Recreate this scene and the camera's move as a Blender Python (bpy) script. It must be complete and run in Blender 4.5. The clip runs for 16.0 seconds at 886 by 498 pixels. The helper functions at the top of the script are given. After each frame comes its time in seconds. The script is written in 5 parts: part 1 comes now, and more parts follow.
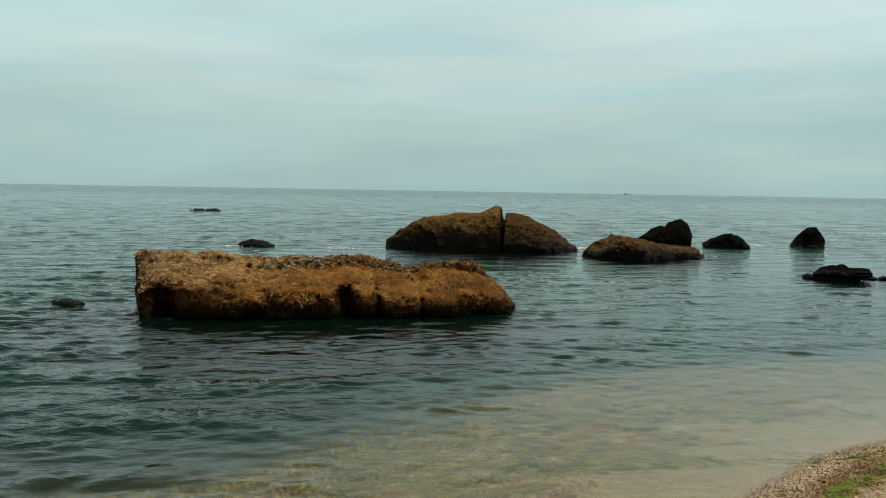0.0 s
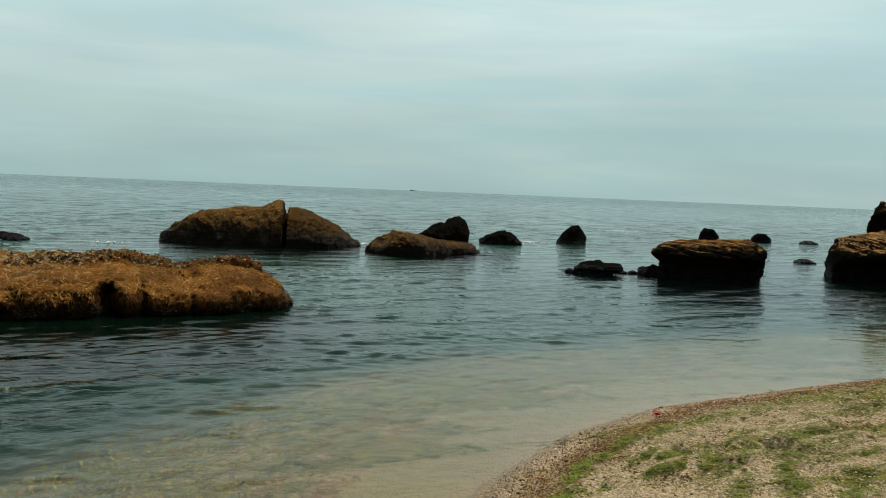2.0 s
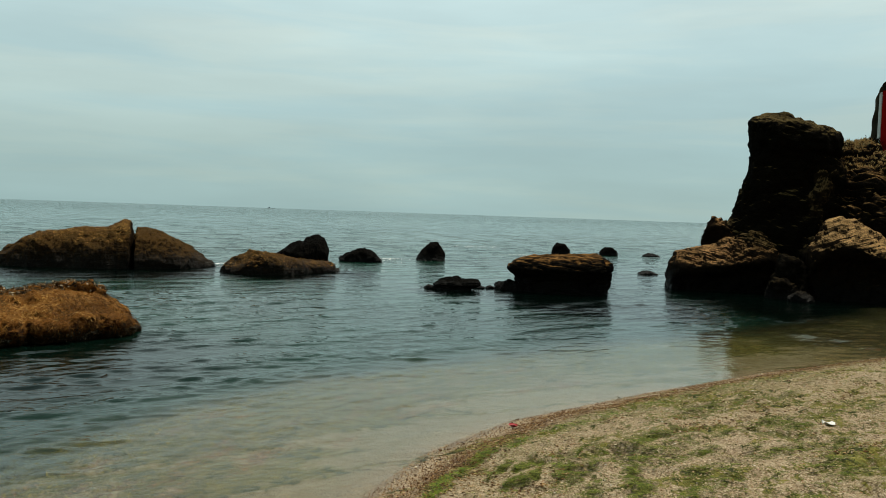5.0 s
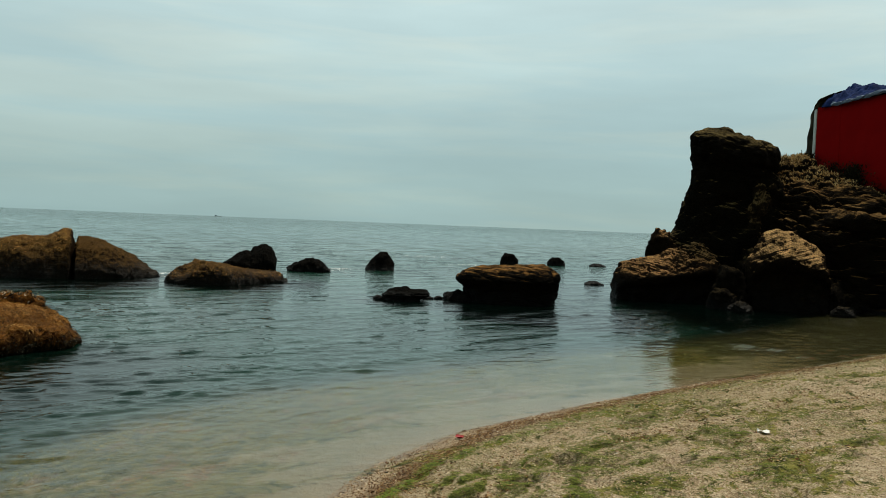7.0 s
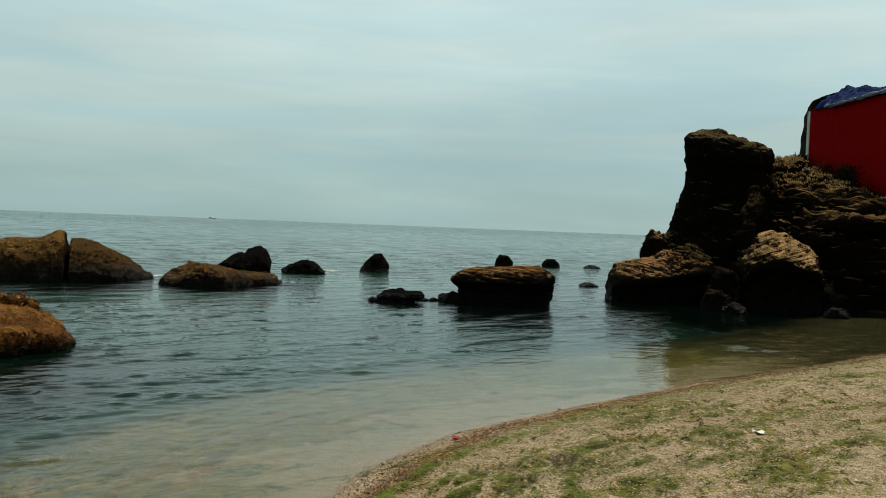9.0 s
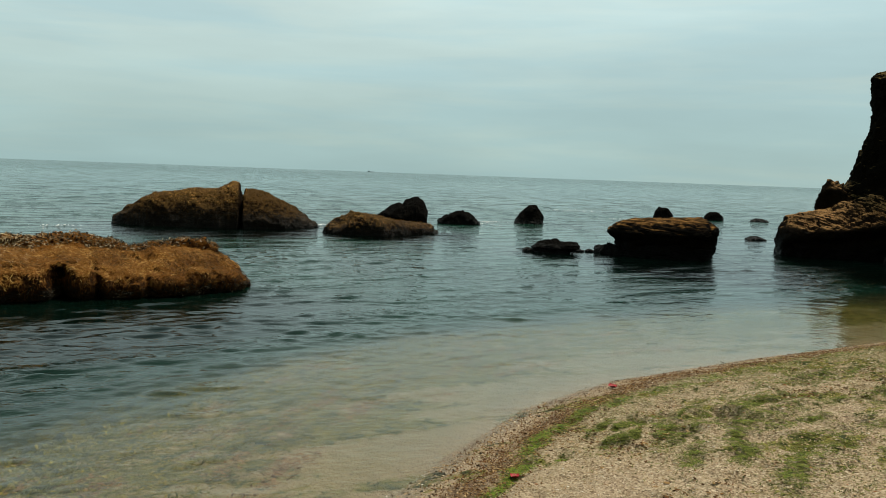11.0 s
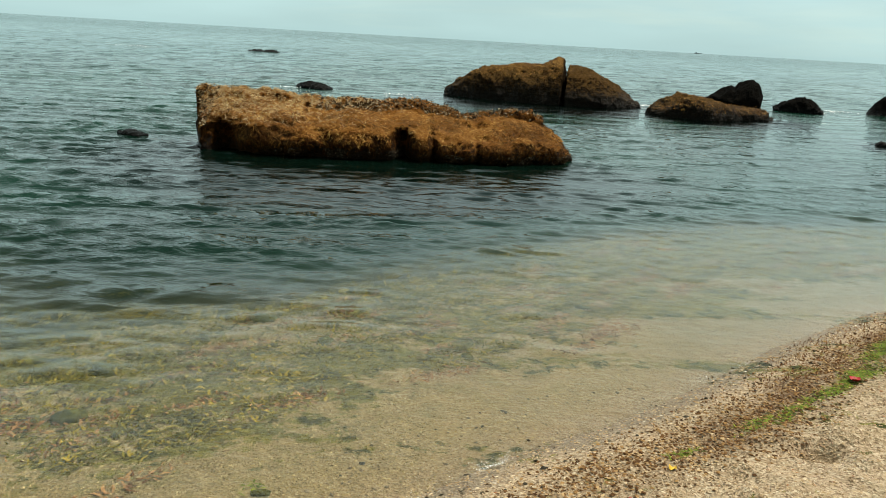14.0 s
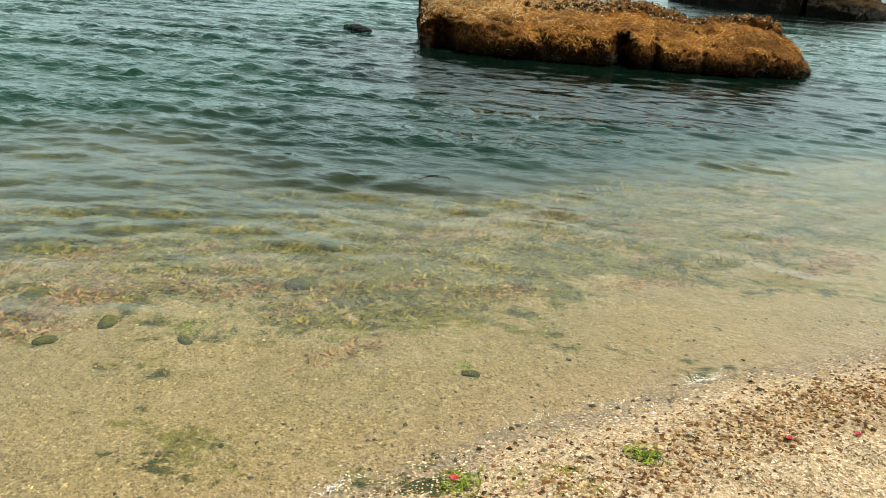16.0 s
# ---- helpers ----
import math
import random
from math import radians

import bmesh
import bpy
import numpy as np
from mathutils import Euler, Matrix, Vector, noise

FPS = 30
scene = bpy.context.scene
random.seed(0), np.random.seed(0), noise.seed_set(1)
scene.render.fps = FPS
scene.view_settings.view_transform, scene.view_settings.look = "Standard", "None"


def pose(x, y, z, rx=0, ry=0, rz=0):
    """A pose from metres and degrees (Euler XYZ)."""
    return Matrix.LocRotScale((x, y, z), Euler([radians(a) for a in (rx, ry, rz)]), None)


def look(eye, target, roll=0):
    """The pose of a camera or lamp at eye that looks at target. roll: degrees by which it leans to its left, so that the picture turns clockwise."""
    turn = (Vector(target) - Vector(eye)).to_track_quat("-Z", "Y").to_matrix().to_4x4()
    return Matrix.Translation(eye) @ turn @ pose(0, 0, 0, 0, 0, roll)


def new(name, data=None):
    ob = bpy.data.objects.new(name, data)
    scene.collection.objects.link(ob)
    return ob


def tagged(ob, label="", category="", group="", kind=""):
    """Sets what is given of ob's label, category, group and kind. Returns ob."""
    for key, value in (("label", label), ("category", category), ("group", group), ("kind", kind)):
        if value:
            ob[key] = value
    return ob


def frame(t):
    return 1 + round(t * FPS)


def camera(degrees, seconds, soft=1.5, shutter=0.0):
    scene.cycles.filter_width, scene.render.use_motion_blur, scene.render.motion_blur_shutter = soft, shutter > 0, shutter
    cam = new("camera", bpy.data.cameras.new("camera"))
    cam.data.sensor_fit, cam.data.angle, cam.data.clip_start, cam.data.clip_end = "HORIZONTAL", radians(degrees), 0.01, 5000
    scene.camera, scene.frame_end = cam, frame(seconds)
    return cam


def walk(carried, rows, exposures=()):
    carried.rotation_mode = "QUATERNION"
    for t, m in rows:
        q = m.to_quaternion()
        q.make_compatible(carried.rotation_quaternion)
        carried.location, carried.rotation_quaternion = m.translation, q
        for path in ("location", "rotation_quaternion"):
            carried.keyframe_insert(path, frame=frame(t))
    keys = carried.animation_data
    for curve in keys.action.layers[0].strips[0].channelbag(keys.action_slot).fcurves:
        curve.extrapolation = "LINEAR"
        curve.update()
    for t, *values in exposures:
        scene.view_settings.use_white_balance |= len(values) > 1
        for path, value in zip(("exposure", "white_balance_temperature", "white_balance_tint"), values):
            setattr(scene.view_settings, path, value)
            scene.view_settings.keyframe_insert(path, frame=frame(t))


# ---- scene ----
cam = camera(58.40, 16.0, soft=0.7)
PATH = [
    (0.0, pose(-0.108, 0.040, 1.920, 85.79, -0.97, 0.00)),
    (0.5, pose(-0.066, 0.046, 1.910, 85.59, -1.33, -5.09)),
    (1.0, pose(0.009, 0.031, 1.937, 85.39, -2.22, -9.64)),
    (1.5, pose(0.015, 0.027, 1.941, 85.55, -2.52, -12.53)),
    (2.0, pose(0.042, 0.025, 1.938, 85.85, -2.37, -15.19)),
    (2.5, pose(0.045, 0.023, 1.940, 86.15, -2.29, -17.12)),
    (3.0, pose(0.056, 0.013, 1.946, 86.52, -2.22, -19.23)),
    (3.5, pose(0.065, 0.016, 1.953, 86.84, -2.26, -20.97)),
    (4.0, pose(0.052, 0.010, 1.962, 87.03, -2.39, -22.72)),
    (4.2, pose(0.069, 0.024, 1.947, 87.11, -2.33, -23.30)),
    (6.3, pose(0.062, -0.026, 1.994, 87.91, -2.13, -27.84)),
    (6.5, pose(0.056, -0.030, 1.991, 87.96, -2.30, -28.20)),
    (7.0, pose(0.061, -0.044, 1.998, 88.25, -2.30, -28.90)),
    (7.5, pose(0.059, -0.057, 2.007, 88.41, -2.29, -29.51)),
    (8.0, pose(0.072, -0.049, 2.008, 88.59, -2.30, -30.25)),
    (8.2, pose(0.069, -0.060, 2.014, 88.58, -2.28, -30.36)),
    (10.3, pose(0.044, -0.004, 1.931, 86.85, -2.02, -23.02)),
    (10.5, pose(0.047, -0.011, 1.926, 86.29, -1.98, -21.61)),
    (11.0, pose(0.031, -0.007, 1.913, 84.60, -2.08, -18.23)),
    (11.5, pose(0.019, -0.001, 1.886, 83.02, -2.67, -15.44)),
    (12.0, pose(0.003, -0.010, 1.870, 81.61, -3.25, -12.20)),
    (12.5, pose(-0.008, -0.006, 1.854, 80.42, -3.60, -9.13)),
    (13.0, pose(-0.054, -0.012, 1.841, 78.64, -4.12, -4.89)),
    (13.5, pose(-0.079, 0.008, 1.821, 77.06, -3.80, -0.44)),
    (14.0, pose(-0.111, 0.006, 1.815, 75.11, -3.22, 4.34)),
    (14.5, pose(-0.139, 0.024, 1.769, 73.30, -2.94, 8.05)),
    (15.0, pose(-0.162, 0.019, 1.752, 71.04, -3.09, 12.44)),
    (15.5, pose(-0.185, 0.007, 1.744, 69.29, -3.36, 15.94)),
    (16.0, pose(-0.212, -0.019, 1.748, 67.72, -3.41, 19.31)),
]
walk(cam, PATH, exposures=((0, -0.08), (4, -0.1), (6.5, -0.2), (8, -0.2), (10.3, -0.14), (11, -0.08), (12.5, 0.12), (14, 0.36), (15, 0.64), (16, 0.78)))

# ---- world and sun ----
SUN_EL, SUN_AZ = 69.0, 62.0          # degrees above the horizon; from straight ahead, clockwise
world = bpy.data.worlds.new("sky")
scene.world = world
world.use_nodes = True
wn = world.node_tree.nodes
wl = world.node_tree.links
wn.clear()
w_out = wn.new("ShaderNodeOutputWorld")
w_bg = wn.new("ShaderNodeBackground")
w_sky = wn.new("ShaderNodeTexSky")
w_sky.sky_type = "NISHITA"
w_sky.sun_disc = False
w_sky.sun_elevation = radians(SUN_EL)
w_sky.sun_rotation = radians(SUN_AZ)
w_co = wn.new("ShaderNodeTexCoord")
w_sep = wn.new("ShaderNodeSeparateXYZ")
wl.new(w_co.outputs["Generated"], w_sep.inputs[0])
# the overcast veil: grey at the horizon, paler overhead
w_ramp = wn.new("ShaderNodeValToRGB")
for pos, col in ((0.0, (4.1, 5.7, 5.5)), (0.08, (4.6, 6.2, 6.0)), (0.17, (5.85, 7.5, 7.2)), (0.27, (7.5, 9.0, 8.5)), (0.42, (6.2, 7.6, 7.1)), (0.6, (4.3, 5.5, 5.2)), (0.85, (3.6, 4.8, 4.6))):
    e = w_ramp.color_ramp.elements.new(pos) if pos not in (0.0,) else w_ramp.color_ramp.elements[0]
    e.position = pos
    e.color = (*[c / 10 for c in col], 1)
w_ramp.color_ramp.elements.remove(w_ramp.color_ramp.elements[-1])
wl.new(w_sep.outputs["Z"], w_ramp.inputs[0])
w_map = wn.new("ShaderNodeMapping")
w_map.inputs["Scale"].default_value = (1.6, 1.6, 9.0)
wl.new(w_co.outputs["Generated"], w_map.inputs[0])
w_noise = wn.new("ShaderNodeTexNoise")
w_noise.inputs["Scale"].default_value = 1.6
w_noise.inputs["Detail"].default_value = 5
w_noise.inputs["Roughness"].default_value = 0.5
wl.new(w_map.outputs[0], w_noise.inputs["Vector"])
w_cl = wn.new("ShaderNodeMapRange")
w_cl.inputs["From Min"].default_value, w_cl.inputs["From Max"].default_value = 0.35, 0.7
w_cl.inputs["To Min"].default_value, w_cl.inputs["To Max"].default_value = 9.5, 11.1
wl.new(w_noise.outputs["Fac"], w_cl.inputs[0])
w_mul = wn.new("ShaderNodeVectorMath")
w_mul.operation = "SCALE"
wl.new(w_ramp.outputs[0], w_mul.inputs[0])
wl.new(w_cl.outputs[0], w_mul.inputs["Scale"])
# bluer gaps between long thin streaks of cloud
w_map2 = wn.new("ShaderNodeMapping")
w_map2.inputs["Scale"].default_value = (1.1, 1.1, 11.0)
w_map2.inputs["Location"].default_value = (3.7, 1.9, 0.4)
wl.new(w_co.outputs["Generated"], w_map2.inputs[0])
w_gap = wn.new("ShaderNodeTexNoise")
w_gap.inputs["Scale"].default_value = 1.9
w_gap.inputs["Detail"].default_value = 6
w_gap.inputs["Roughness"].default_value = 0.55
w_gap.inputs["Distortion"].default_value = 0.4
wl.new(w_map2.outputs[0], w_gap.inputs["Vector"])
w_gr = wn.new("ShaderNodeValToRGB")
w_gr.color_ramp.elements[0].position, w_gr.color_ramp.elements[0].color = 0.42, (0.9, 0.965, 1.0, 1)
w_gr.color_ramp.elements[1].position, w_gr.color_ramp.elements[1].color = 0.6, (1.03, 1.02, 1.0, 1)
wl.new(w_gap.outputs["Fac"], w_gr.inputs[0])
w_tint = wn.new("ShaderNodeVectorMath")
w_tint.operation = "MULTIPLY"
wl.new(w_mul.outputs[0], w_tint.inputs[0])
wl.new(w_gr.outputs[0], w_tint.inputs[1])
w_mix = wn.new("ShaderNodeMix")
w_mix.data_type = "RGBA"
w_mix.inputs["Factor"].default_value = 0.88
wl.new(w_sky.outputs[0], w_mix.inputs["A"])
wl.new(w_tint.outputs[0], w_mix.inputs["B"])
wl.new(w_mix.outputs["Result"], w_bg.inputs["Color"])
w_bg.inputs["Strength"].default_value = 0.1
wl.new(w_bg.outputs[0], w_out.inputs[0])

sun = new("sun", bpy.data.lights.new("sun", "SUN"))
sun.data.energy, sun.data.angle, sun.data.color = 4.4, radians(7), (1.0, 0.92, 0.78)
sun_to = Vector((math.sin(radians(SUN_AZ)) * math.cos(radians(SUN_EL)), math.cos(radians(SUN_AZ)) * math.cos(radians(SUN_EL)), math.sin(radians(SUN_EL))))
sun.matrix_world = look(sun_to * 50, (0, 0, 0))


# ---- node helpers ----
def material(name):
    m = bpy.data.materials.new(name)
    m.use_nodes = True
    nt = m.node_tree
    return m, nt, nt.nodes["Principled BSDF"]


def node(nt, kind, **values):
    n = nt.nodes.new(kind)
    for key, value in values.items():
        n.inputs[key.replace("_", " ")].default_value = value
    return n


def noise_tex(nt, vec, scale, detail=4.0, rough=0.55, dist=0.0):
    n = node(nt, "ShaderNodeTexNoise", Scale=scale, Detail=detail, Roughness=rough, Distortion=dist)
    nt.links.new(vec, n.inputs["Vector"])
    return n.outputs["Fac"]


def ramp(nt, fac, stops):
    n = nt.nodes.new("ShaderNodeValToRGB")
    el = n.color_ramp.elements
    for i, (pos, col) in enumerate(stops):
        e = el[i] if i < 2 else el.new(pos)
        e.position = pos
        e.color = (*col, 1) if len(col) == 3 else col
    nt.links.new(fac, n.inputs[0])
    return n.outputs[0]


def span(nt, fac, a, b, lo=0.0, hi=1.0, smooth=False):
    n = node(nt, "ShaderNodeMapRange", From_Min=a, From_Max=b, To_Min=lo, To_Max=hi)
    if smooth:
        n.interpolation_type = "SMOOTHSTEP"
    nt.links.new(fac, n.inputs[0])
    return n.outputs[0]


def calc(nt, op, a, b=None):
    n = nt.nodes.new("ShaderNodeMath")
    n.operation = op
    for i, v in enumerate((a, b)):
        if v is None:
            continue
        if isinstance(v, (int, float)):
            n.inputs[i].default_value = v
        else:
            nt.links.new(v, n.inputs[i])
    return n.outputs[0]


def blend(nt, fac, a, b):
    n = nt.nodes.new("ShaderNodeMix")
    n.data_type = "RGBA"
    for sock, v in (("Factor", fac), ("A", a), ("B", b)):
        if isinstance(v, (int, float)):
            n.inputs[sock].default_value = v
        elif isinstance(v, tuple):
            n.inputs[sock].default_value = (*v, 1)
        else:
            nt.links.new(v, n.inputs[sock])
    return n.outputs["Result"]


def bump(nt, height, strength, distance, normal=None):
    n = node(nt, "ShaderNodeBump", Strength=strength, Distance=distance)
    nt.links.new(height, n.inputs["Height"])
    if normal is not None:
        nt.links.new(normal, n.inputs["Normal"])
    return n.outputs[0]


def coords(nt, scale=(1, 1, 1), kind="Object"):
    c = nt.nodes.new("ShaderNodeTexCoord")
    m = node(nt, "ShaderNodeMapping", Scale=scale)
    nt.links.new(c.outputs[kind], m.inputs[0])
    return m.outputs[0]


def attribute(nt, name):
    n = nt.nodes.new("ShaderNodeAttribute")
    n.attribute_name = name
    return n.outputs["Fac"]


# ---- materials ----
def rock_material(name, dark, mid, light, cover, strata=0.0, fuzz=0.0, tide=0.35, ledge=0.0, flat=0.42, lean=(12, -22), fine_layers=0.0):
    """Rock with grain, cracks and a wet dark foot; cover: how much of the pale or weedy coat it has; ledge, flat:
    strength and tilt limit of the sunlight painted on upward faces; lean: how its strata tilt.
    """
    m, nt, bsdf = material(name)
    vec = coords(nt)
    big = noise_tex(nt, vec, 0.9, 5, 0.6)
    fine = noise_tex(nt, vec, 9.0, 6, 0.65)
    grit = noise_tex(nt, vec, 45.0, 4, 0.7)
    col = ramp(nt, fine, ((0.3, dark), (0.72, mid)))
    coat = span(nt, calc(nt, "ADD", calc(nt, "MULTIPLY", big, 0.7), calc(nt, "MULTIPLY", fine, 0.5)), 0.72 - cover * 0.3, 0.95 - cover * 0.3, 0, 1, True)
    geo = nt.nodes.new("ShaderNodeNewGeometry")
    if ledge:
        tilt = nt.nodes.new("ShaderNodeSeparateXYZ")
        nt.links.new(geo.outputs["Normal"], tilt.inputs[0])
        # sunlit tops painted in: upward faces turn pale, steep ones stay dark
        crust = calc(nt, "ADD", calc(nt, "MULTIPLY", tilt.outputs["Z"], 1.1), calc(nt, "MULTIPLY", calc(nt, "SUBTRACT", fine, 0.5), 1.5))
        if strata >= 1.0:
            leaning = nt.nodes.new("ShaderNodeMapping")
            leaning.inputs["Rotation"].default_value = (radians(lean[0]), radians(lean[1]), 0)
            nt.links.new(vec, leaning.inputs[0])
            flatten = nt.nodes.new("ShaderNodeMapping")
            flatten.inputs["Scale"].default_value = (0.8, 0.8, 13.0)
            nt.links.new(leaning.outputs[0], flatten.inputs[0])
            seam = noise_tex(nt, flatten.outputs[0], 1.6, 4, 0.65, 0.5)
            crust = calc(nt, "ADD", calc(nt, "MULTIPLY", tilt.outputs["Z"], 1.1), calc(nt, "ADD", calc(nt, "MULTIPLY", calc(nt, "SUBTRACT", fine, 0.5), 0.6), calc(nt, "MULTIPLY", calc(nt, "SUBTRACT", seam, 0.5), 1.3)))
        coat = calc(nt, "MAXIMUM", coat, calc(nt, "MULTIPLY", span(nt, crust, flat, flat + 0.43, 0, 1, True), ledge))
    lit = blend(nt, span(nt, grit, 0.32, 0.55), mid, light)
    if fine_layers:
        thin = nt.nodes.new("ShaderNodeMapping")
        thin.inputs["Scale"].default_value = (1.3, 1.3, 38.0)
        nt.links.new(leaning.outputs[0], thin.inputs[0])
        leaf = noise_tex(nt, thin.outputs[0], 1.0, 4, 0.6, 0.35)
        lit = blend(nt, span(nt, leaf, 0.4, 0.49, 0.85, 0.0), lit, dark)
        lit = blend(nt, span(nt, big, 0.45, 0.65, 0.0, 0.7), lit, mid)
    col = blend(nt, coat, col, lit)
    sep = nt.nodes.new("ShaderNodeSeparateXYZ")
    nt.links.new(geo.outputs["Position"], sep.inputs[0])
    level = calc(nt, "ADD", sep.outputs["Z"], calc(nt, "MULTIPLY", calc(nt, "SUBTRACT", fine, 0.5), 0.5))
    wet = span(nt, level, 0.02, tide, 1, 0, True)
    col = blend(nt, calc(nt, "MULTIPLY", wet, 0.85), col, (dark[0] * 0.45, dark[1] * 0.5, dark[2] * 0.4))
    nt.links.new(col, bsdf.inputs["Base Color"])
    nt.links.new(span(nt, wet, 0, 1, 0.93, 0.5), bsdf.inputs["Roughness"])
    nt.links.new(span(nt, wet, 0, 1, 0.03, 0.12), bsdf.inputs["Specular IOR Level"])
    nrm = bump(nt, fine, 1.0, 0.11)
    if strata:
        lay = coords(nt, (0.7, 0.7, 9.0))
        nrm = bump(nt, seam if strata >= 1.0 else noise_tex(nt, lay, 1.4, 5, 0.6, 0.6), strata, 0.12, nrm)
    if fuzz:
        hair = coords(nt, (9, 26, 26))
        nrm = bump(nt, noise_tex(nt, hair, 1.0, 3, 0.6, 1.5), fuzz, 0.05, nrm)
    if fine_layers:
        nrm = bump(nt, leaf, fine_layers, 0.09, nrm)
    nrm = bump(nt, grit, 0.5, 0.015, nrm)
    nt.links.new(nrm, bsdf.inputs["Normal"])
    return m


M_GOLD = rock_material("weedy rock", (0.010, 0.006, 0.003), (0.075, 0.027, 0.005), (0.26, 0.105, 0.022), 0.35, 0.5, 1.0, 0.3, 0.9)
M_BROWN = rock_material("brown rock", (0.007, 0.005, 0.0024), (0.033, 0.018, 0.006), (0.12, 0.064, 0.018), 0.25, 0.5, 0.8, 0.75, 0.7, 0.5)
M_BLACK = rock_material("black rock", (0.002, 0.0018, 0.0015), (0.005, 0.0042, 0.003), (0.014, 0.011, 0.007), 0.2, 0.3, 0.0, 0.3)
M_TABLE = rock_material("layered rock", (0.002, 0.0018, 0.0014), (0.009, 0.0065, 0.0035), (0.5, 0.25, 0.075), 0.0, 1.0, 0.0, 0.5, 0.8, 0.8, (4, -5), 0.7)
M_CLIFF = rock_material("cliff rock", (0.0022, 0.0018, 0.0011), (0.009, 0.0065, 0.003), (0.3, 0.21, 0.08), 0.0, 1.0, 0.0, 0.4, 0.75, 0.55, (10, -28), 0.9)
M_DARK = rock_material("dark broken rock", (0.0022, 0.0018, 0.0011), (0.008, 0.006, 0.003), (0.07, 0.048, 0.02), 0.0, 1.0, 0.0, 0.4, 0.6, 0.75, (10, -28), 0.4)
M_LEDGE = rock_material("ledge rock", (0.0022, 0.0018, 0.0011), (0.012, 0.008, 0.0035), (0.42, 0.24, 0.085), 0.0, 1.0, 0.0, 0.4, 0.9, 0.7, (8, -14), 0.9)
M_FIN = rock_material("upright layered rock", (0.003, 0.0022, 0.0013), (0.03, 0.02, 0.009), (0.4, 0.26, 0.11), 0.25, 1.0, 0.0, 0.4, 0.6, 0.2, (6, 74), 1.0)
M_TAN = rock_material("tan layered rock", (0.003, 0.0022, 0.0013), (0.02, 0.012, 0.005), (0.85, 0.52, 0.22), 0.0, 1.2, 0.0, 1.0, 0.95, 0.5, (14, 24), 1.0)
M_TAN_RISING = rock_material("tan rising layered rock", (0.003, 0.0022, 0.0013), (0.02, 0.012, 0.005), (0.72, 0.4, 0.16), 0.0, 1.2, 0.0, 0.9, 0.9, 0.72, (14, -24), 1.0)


def ground_material():
    m, nt, bsdf = material("shell sand")
    vec = coords(nt)
    s = attribute(nt, "shore")
    sepx = nt.nodes.new("ShaderNodeSeparateXYZ")
    nt.links.new(vec, sepx.inputs[0])
    big = noise_tex(nt, vec, 0.8, 4, 0.55)
    patch = noise_tex(nt, vec, 2.6, 5, 0.62, 0.8)
    shell = noise_tex(nt, vec, 60, 4, 0.75)
    mottle = noise_tex(nt, vec, 6.5, 6, 0.75, 0.5)
    speck = node(nt, "ShaderNodeTexVoronoi", Scale=95.0)
    nt.links.new(vec, speck.inputs["Vector"])
    sepc = nt.nodes.new("ShaderNodeSeparateColor")
    nt.links.new(speck.outputs["Color"], sepc.inputs[0])
    sand = ramp(nt, sepc.outputs[0], ((0.0, (0.14, 0.085, 0.045)), (0.25, (0.36, 0.26, 0.15)), (0.7, (0.52, 0.395, 0.25)), (1.0, (0.68, 0.57, 0.4))))
    sand = blend(nt, span(nt, shell, 0.3, 0.7, 0.0, 0.45), sand, (0.2, 0.125, 0.06))
    sand = blend(nt, span(nt, big, 0.35, 0.7, 0.0, 0.3), sand, (0.52, 0.385, 0.28))
    pebble = ramp(nt, sepc.outputs[2], ((0.0, (0.15, 0.105, 0.036)), (0.2, (0.27, 0.205, 0.085)), (0.75, (0.385, 0.305, 0.145)), (0.93, (0.48, 0.4, 0.22)), (1.0, (0.56, 0.49, 0.32))))
    pebble = blend(nt, span(nt, big, 0.4, 0.62, 0, 0.35, True), pebble, (0.24, 0.21, 0.115))
    pebble = blend(nt, span(nt, sepx.outputs["X"], 0.3, 2.6, 0, 0.8), pebble, blend(nt, span(nt, mottle, 0.38, 0.6), (0.28, 0.275, 0.185), (0.17, 0.17, 0.1)))
    sand = blend(nt, span(nt, s, 0.1, -0.3, 0.0, 0.8), sand, pebble)
    # brown wrack of shells and weed just above the water
    edge = calc(nt, "ADD", s, calc(nt, "MULTIPLY", calc(nt, "SUBTRACT", patch, 0.5), 0.5))
    band = calc(nt, "MULTIPLY", calc(nt, "MULTIPLY", span(nt, edge, 0.2, 0.45, 0, 1, True), span(nt, edge, 0.55, 0.75, 1, 0, True)), span(nt, noise_tex(nt, vec, 5.0, 5, 0.7), 0.36, 0.56, 0.5, 1, True))
    wrack = ramp(nt, sepc.outputs[1], ((0.0, (0.03, 0.013, 0.005)), (0.6, (0.12, 0.056, 0.02)), (1.0, (0.3, 0.19, 0.085))))
    col = blend(nt, calc(nt, "MULTIPLY", band, span(nt, sepx.outputs["X"], 0.3, 1.6, 0.35, 0.9)), sand, wrack)
    film = calc(nt, "MULTIPLY", span(nt, noise_tex(nt, vec, 1.3, 5, 0.65, 0.5), 0.45, 0.6, 0.0, 0.4, True), calc(nt, "MULTIPLY", span(nt, sepx.outputs["X"], 3.2, 6.5), span(nt, s, 0.3, 0.9)))
    col = blend(nt, film, col, blend(nt, shell, (0.15, 0.12, 0.035), (0.27, 0.215, 0.08)))
    # green weed: a line behind the wrack and patches up the beach
    line = calc(nt, "MULTIPLY", span(nt, edge, 0.5, 0.7, 0, 1, True), span(nt, edge, 0.9, 1.25, 1, 0, True))
    field = noise_tex(nt, vec, 1.15, 6, 0.72, 0.6)
    scrap = noise_tex(nt, vec, 14.0, 5, 0.75, 0.6)
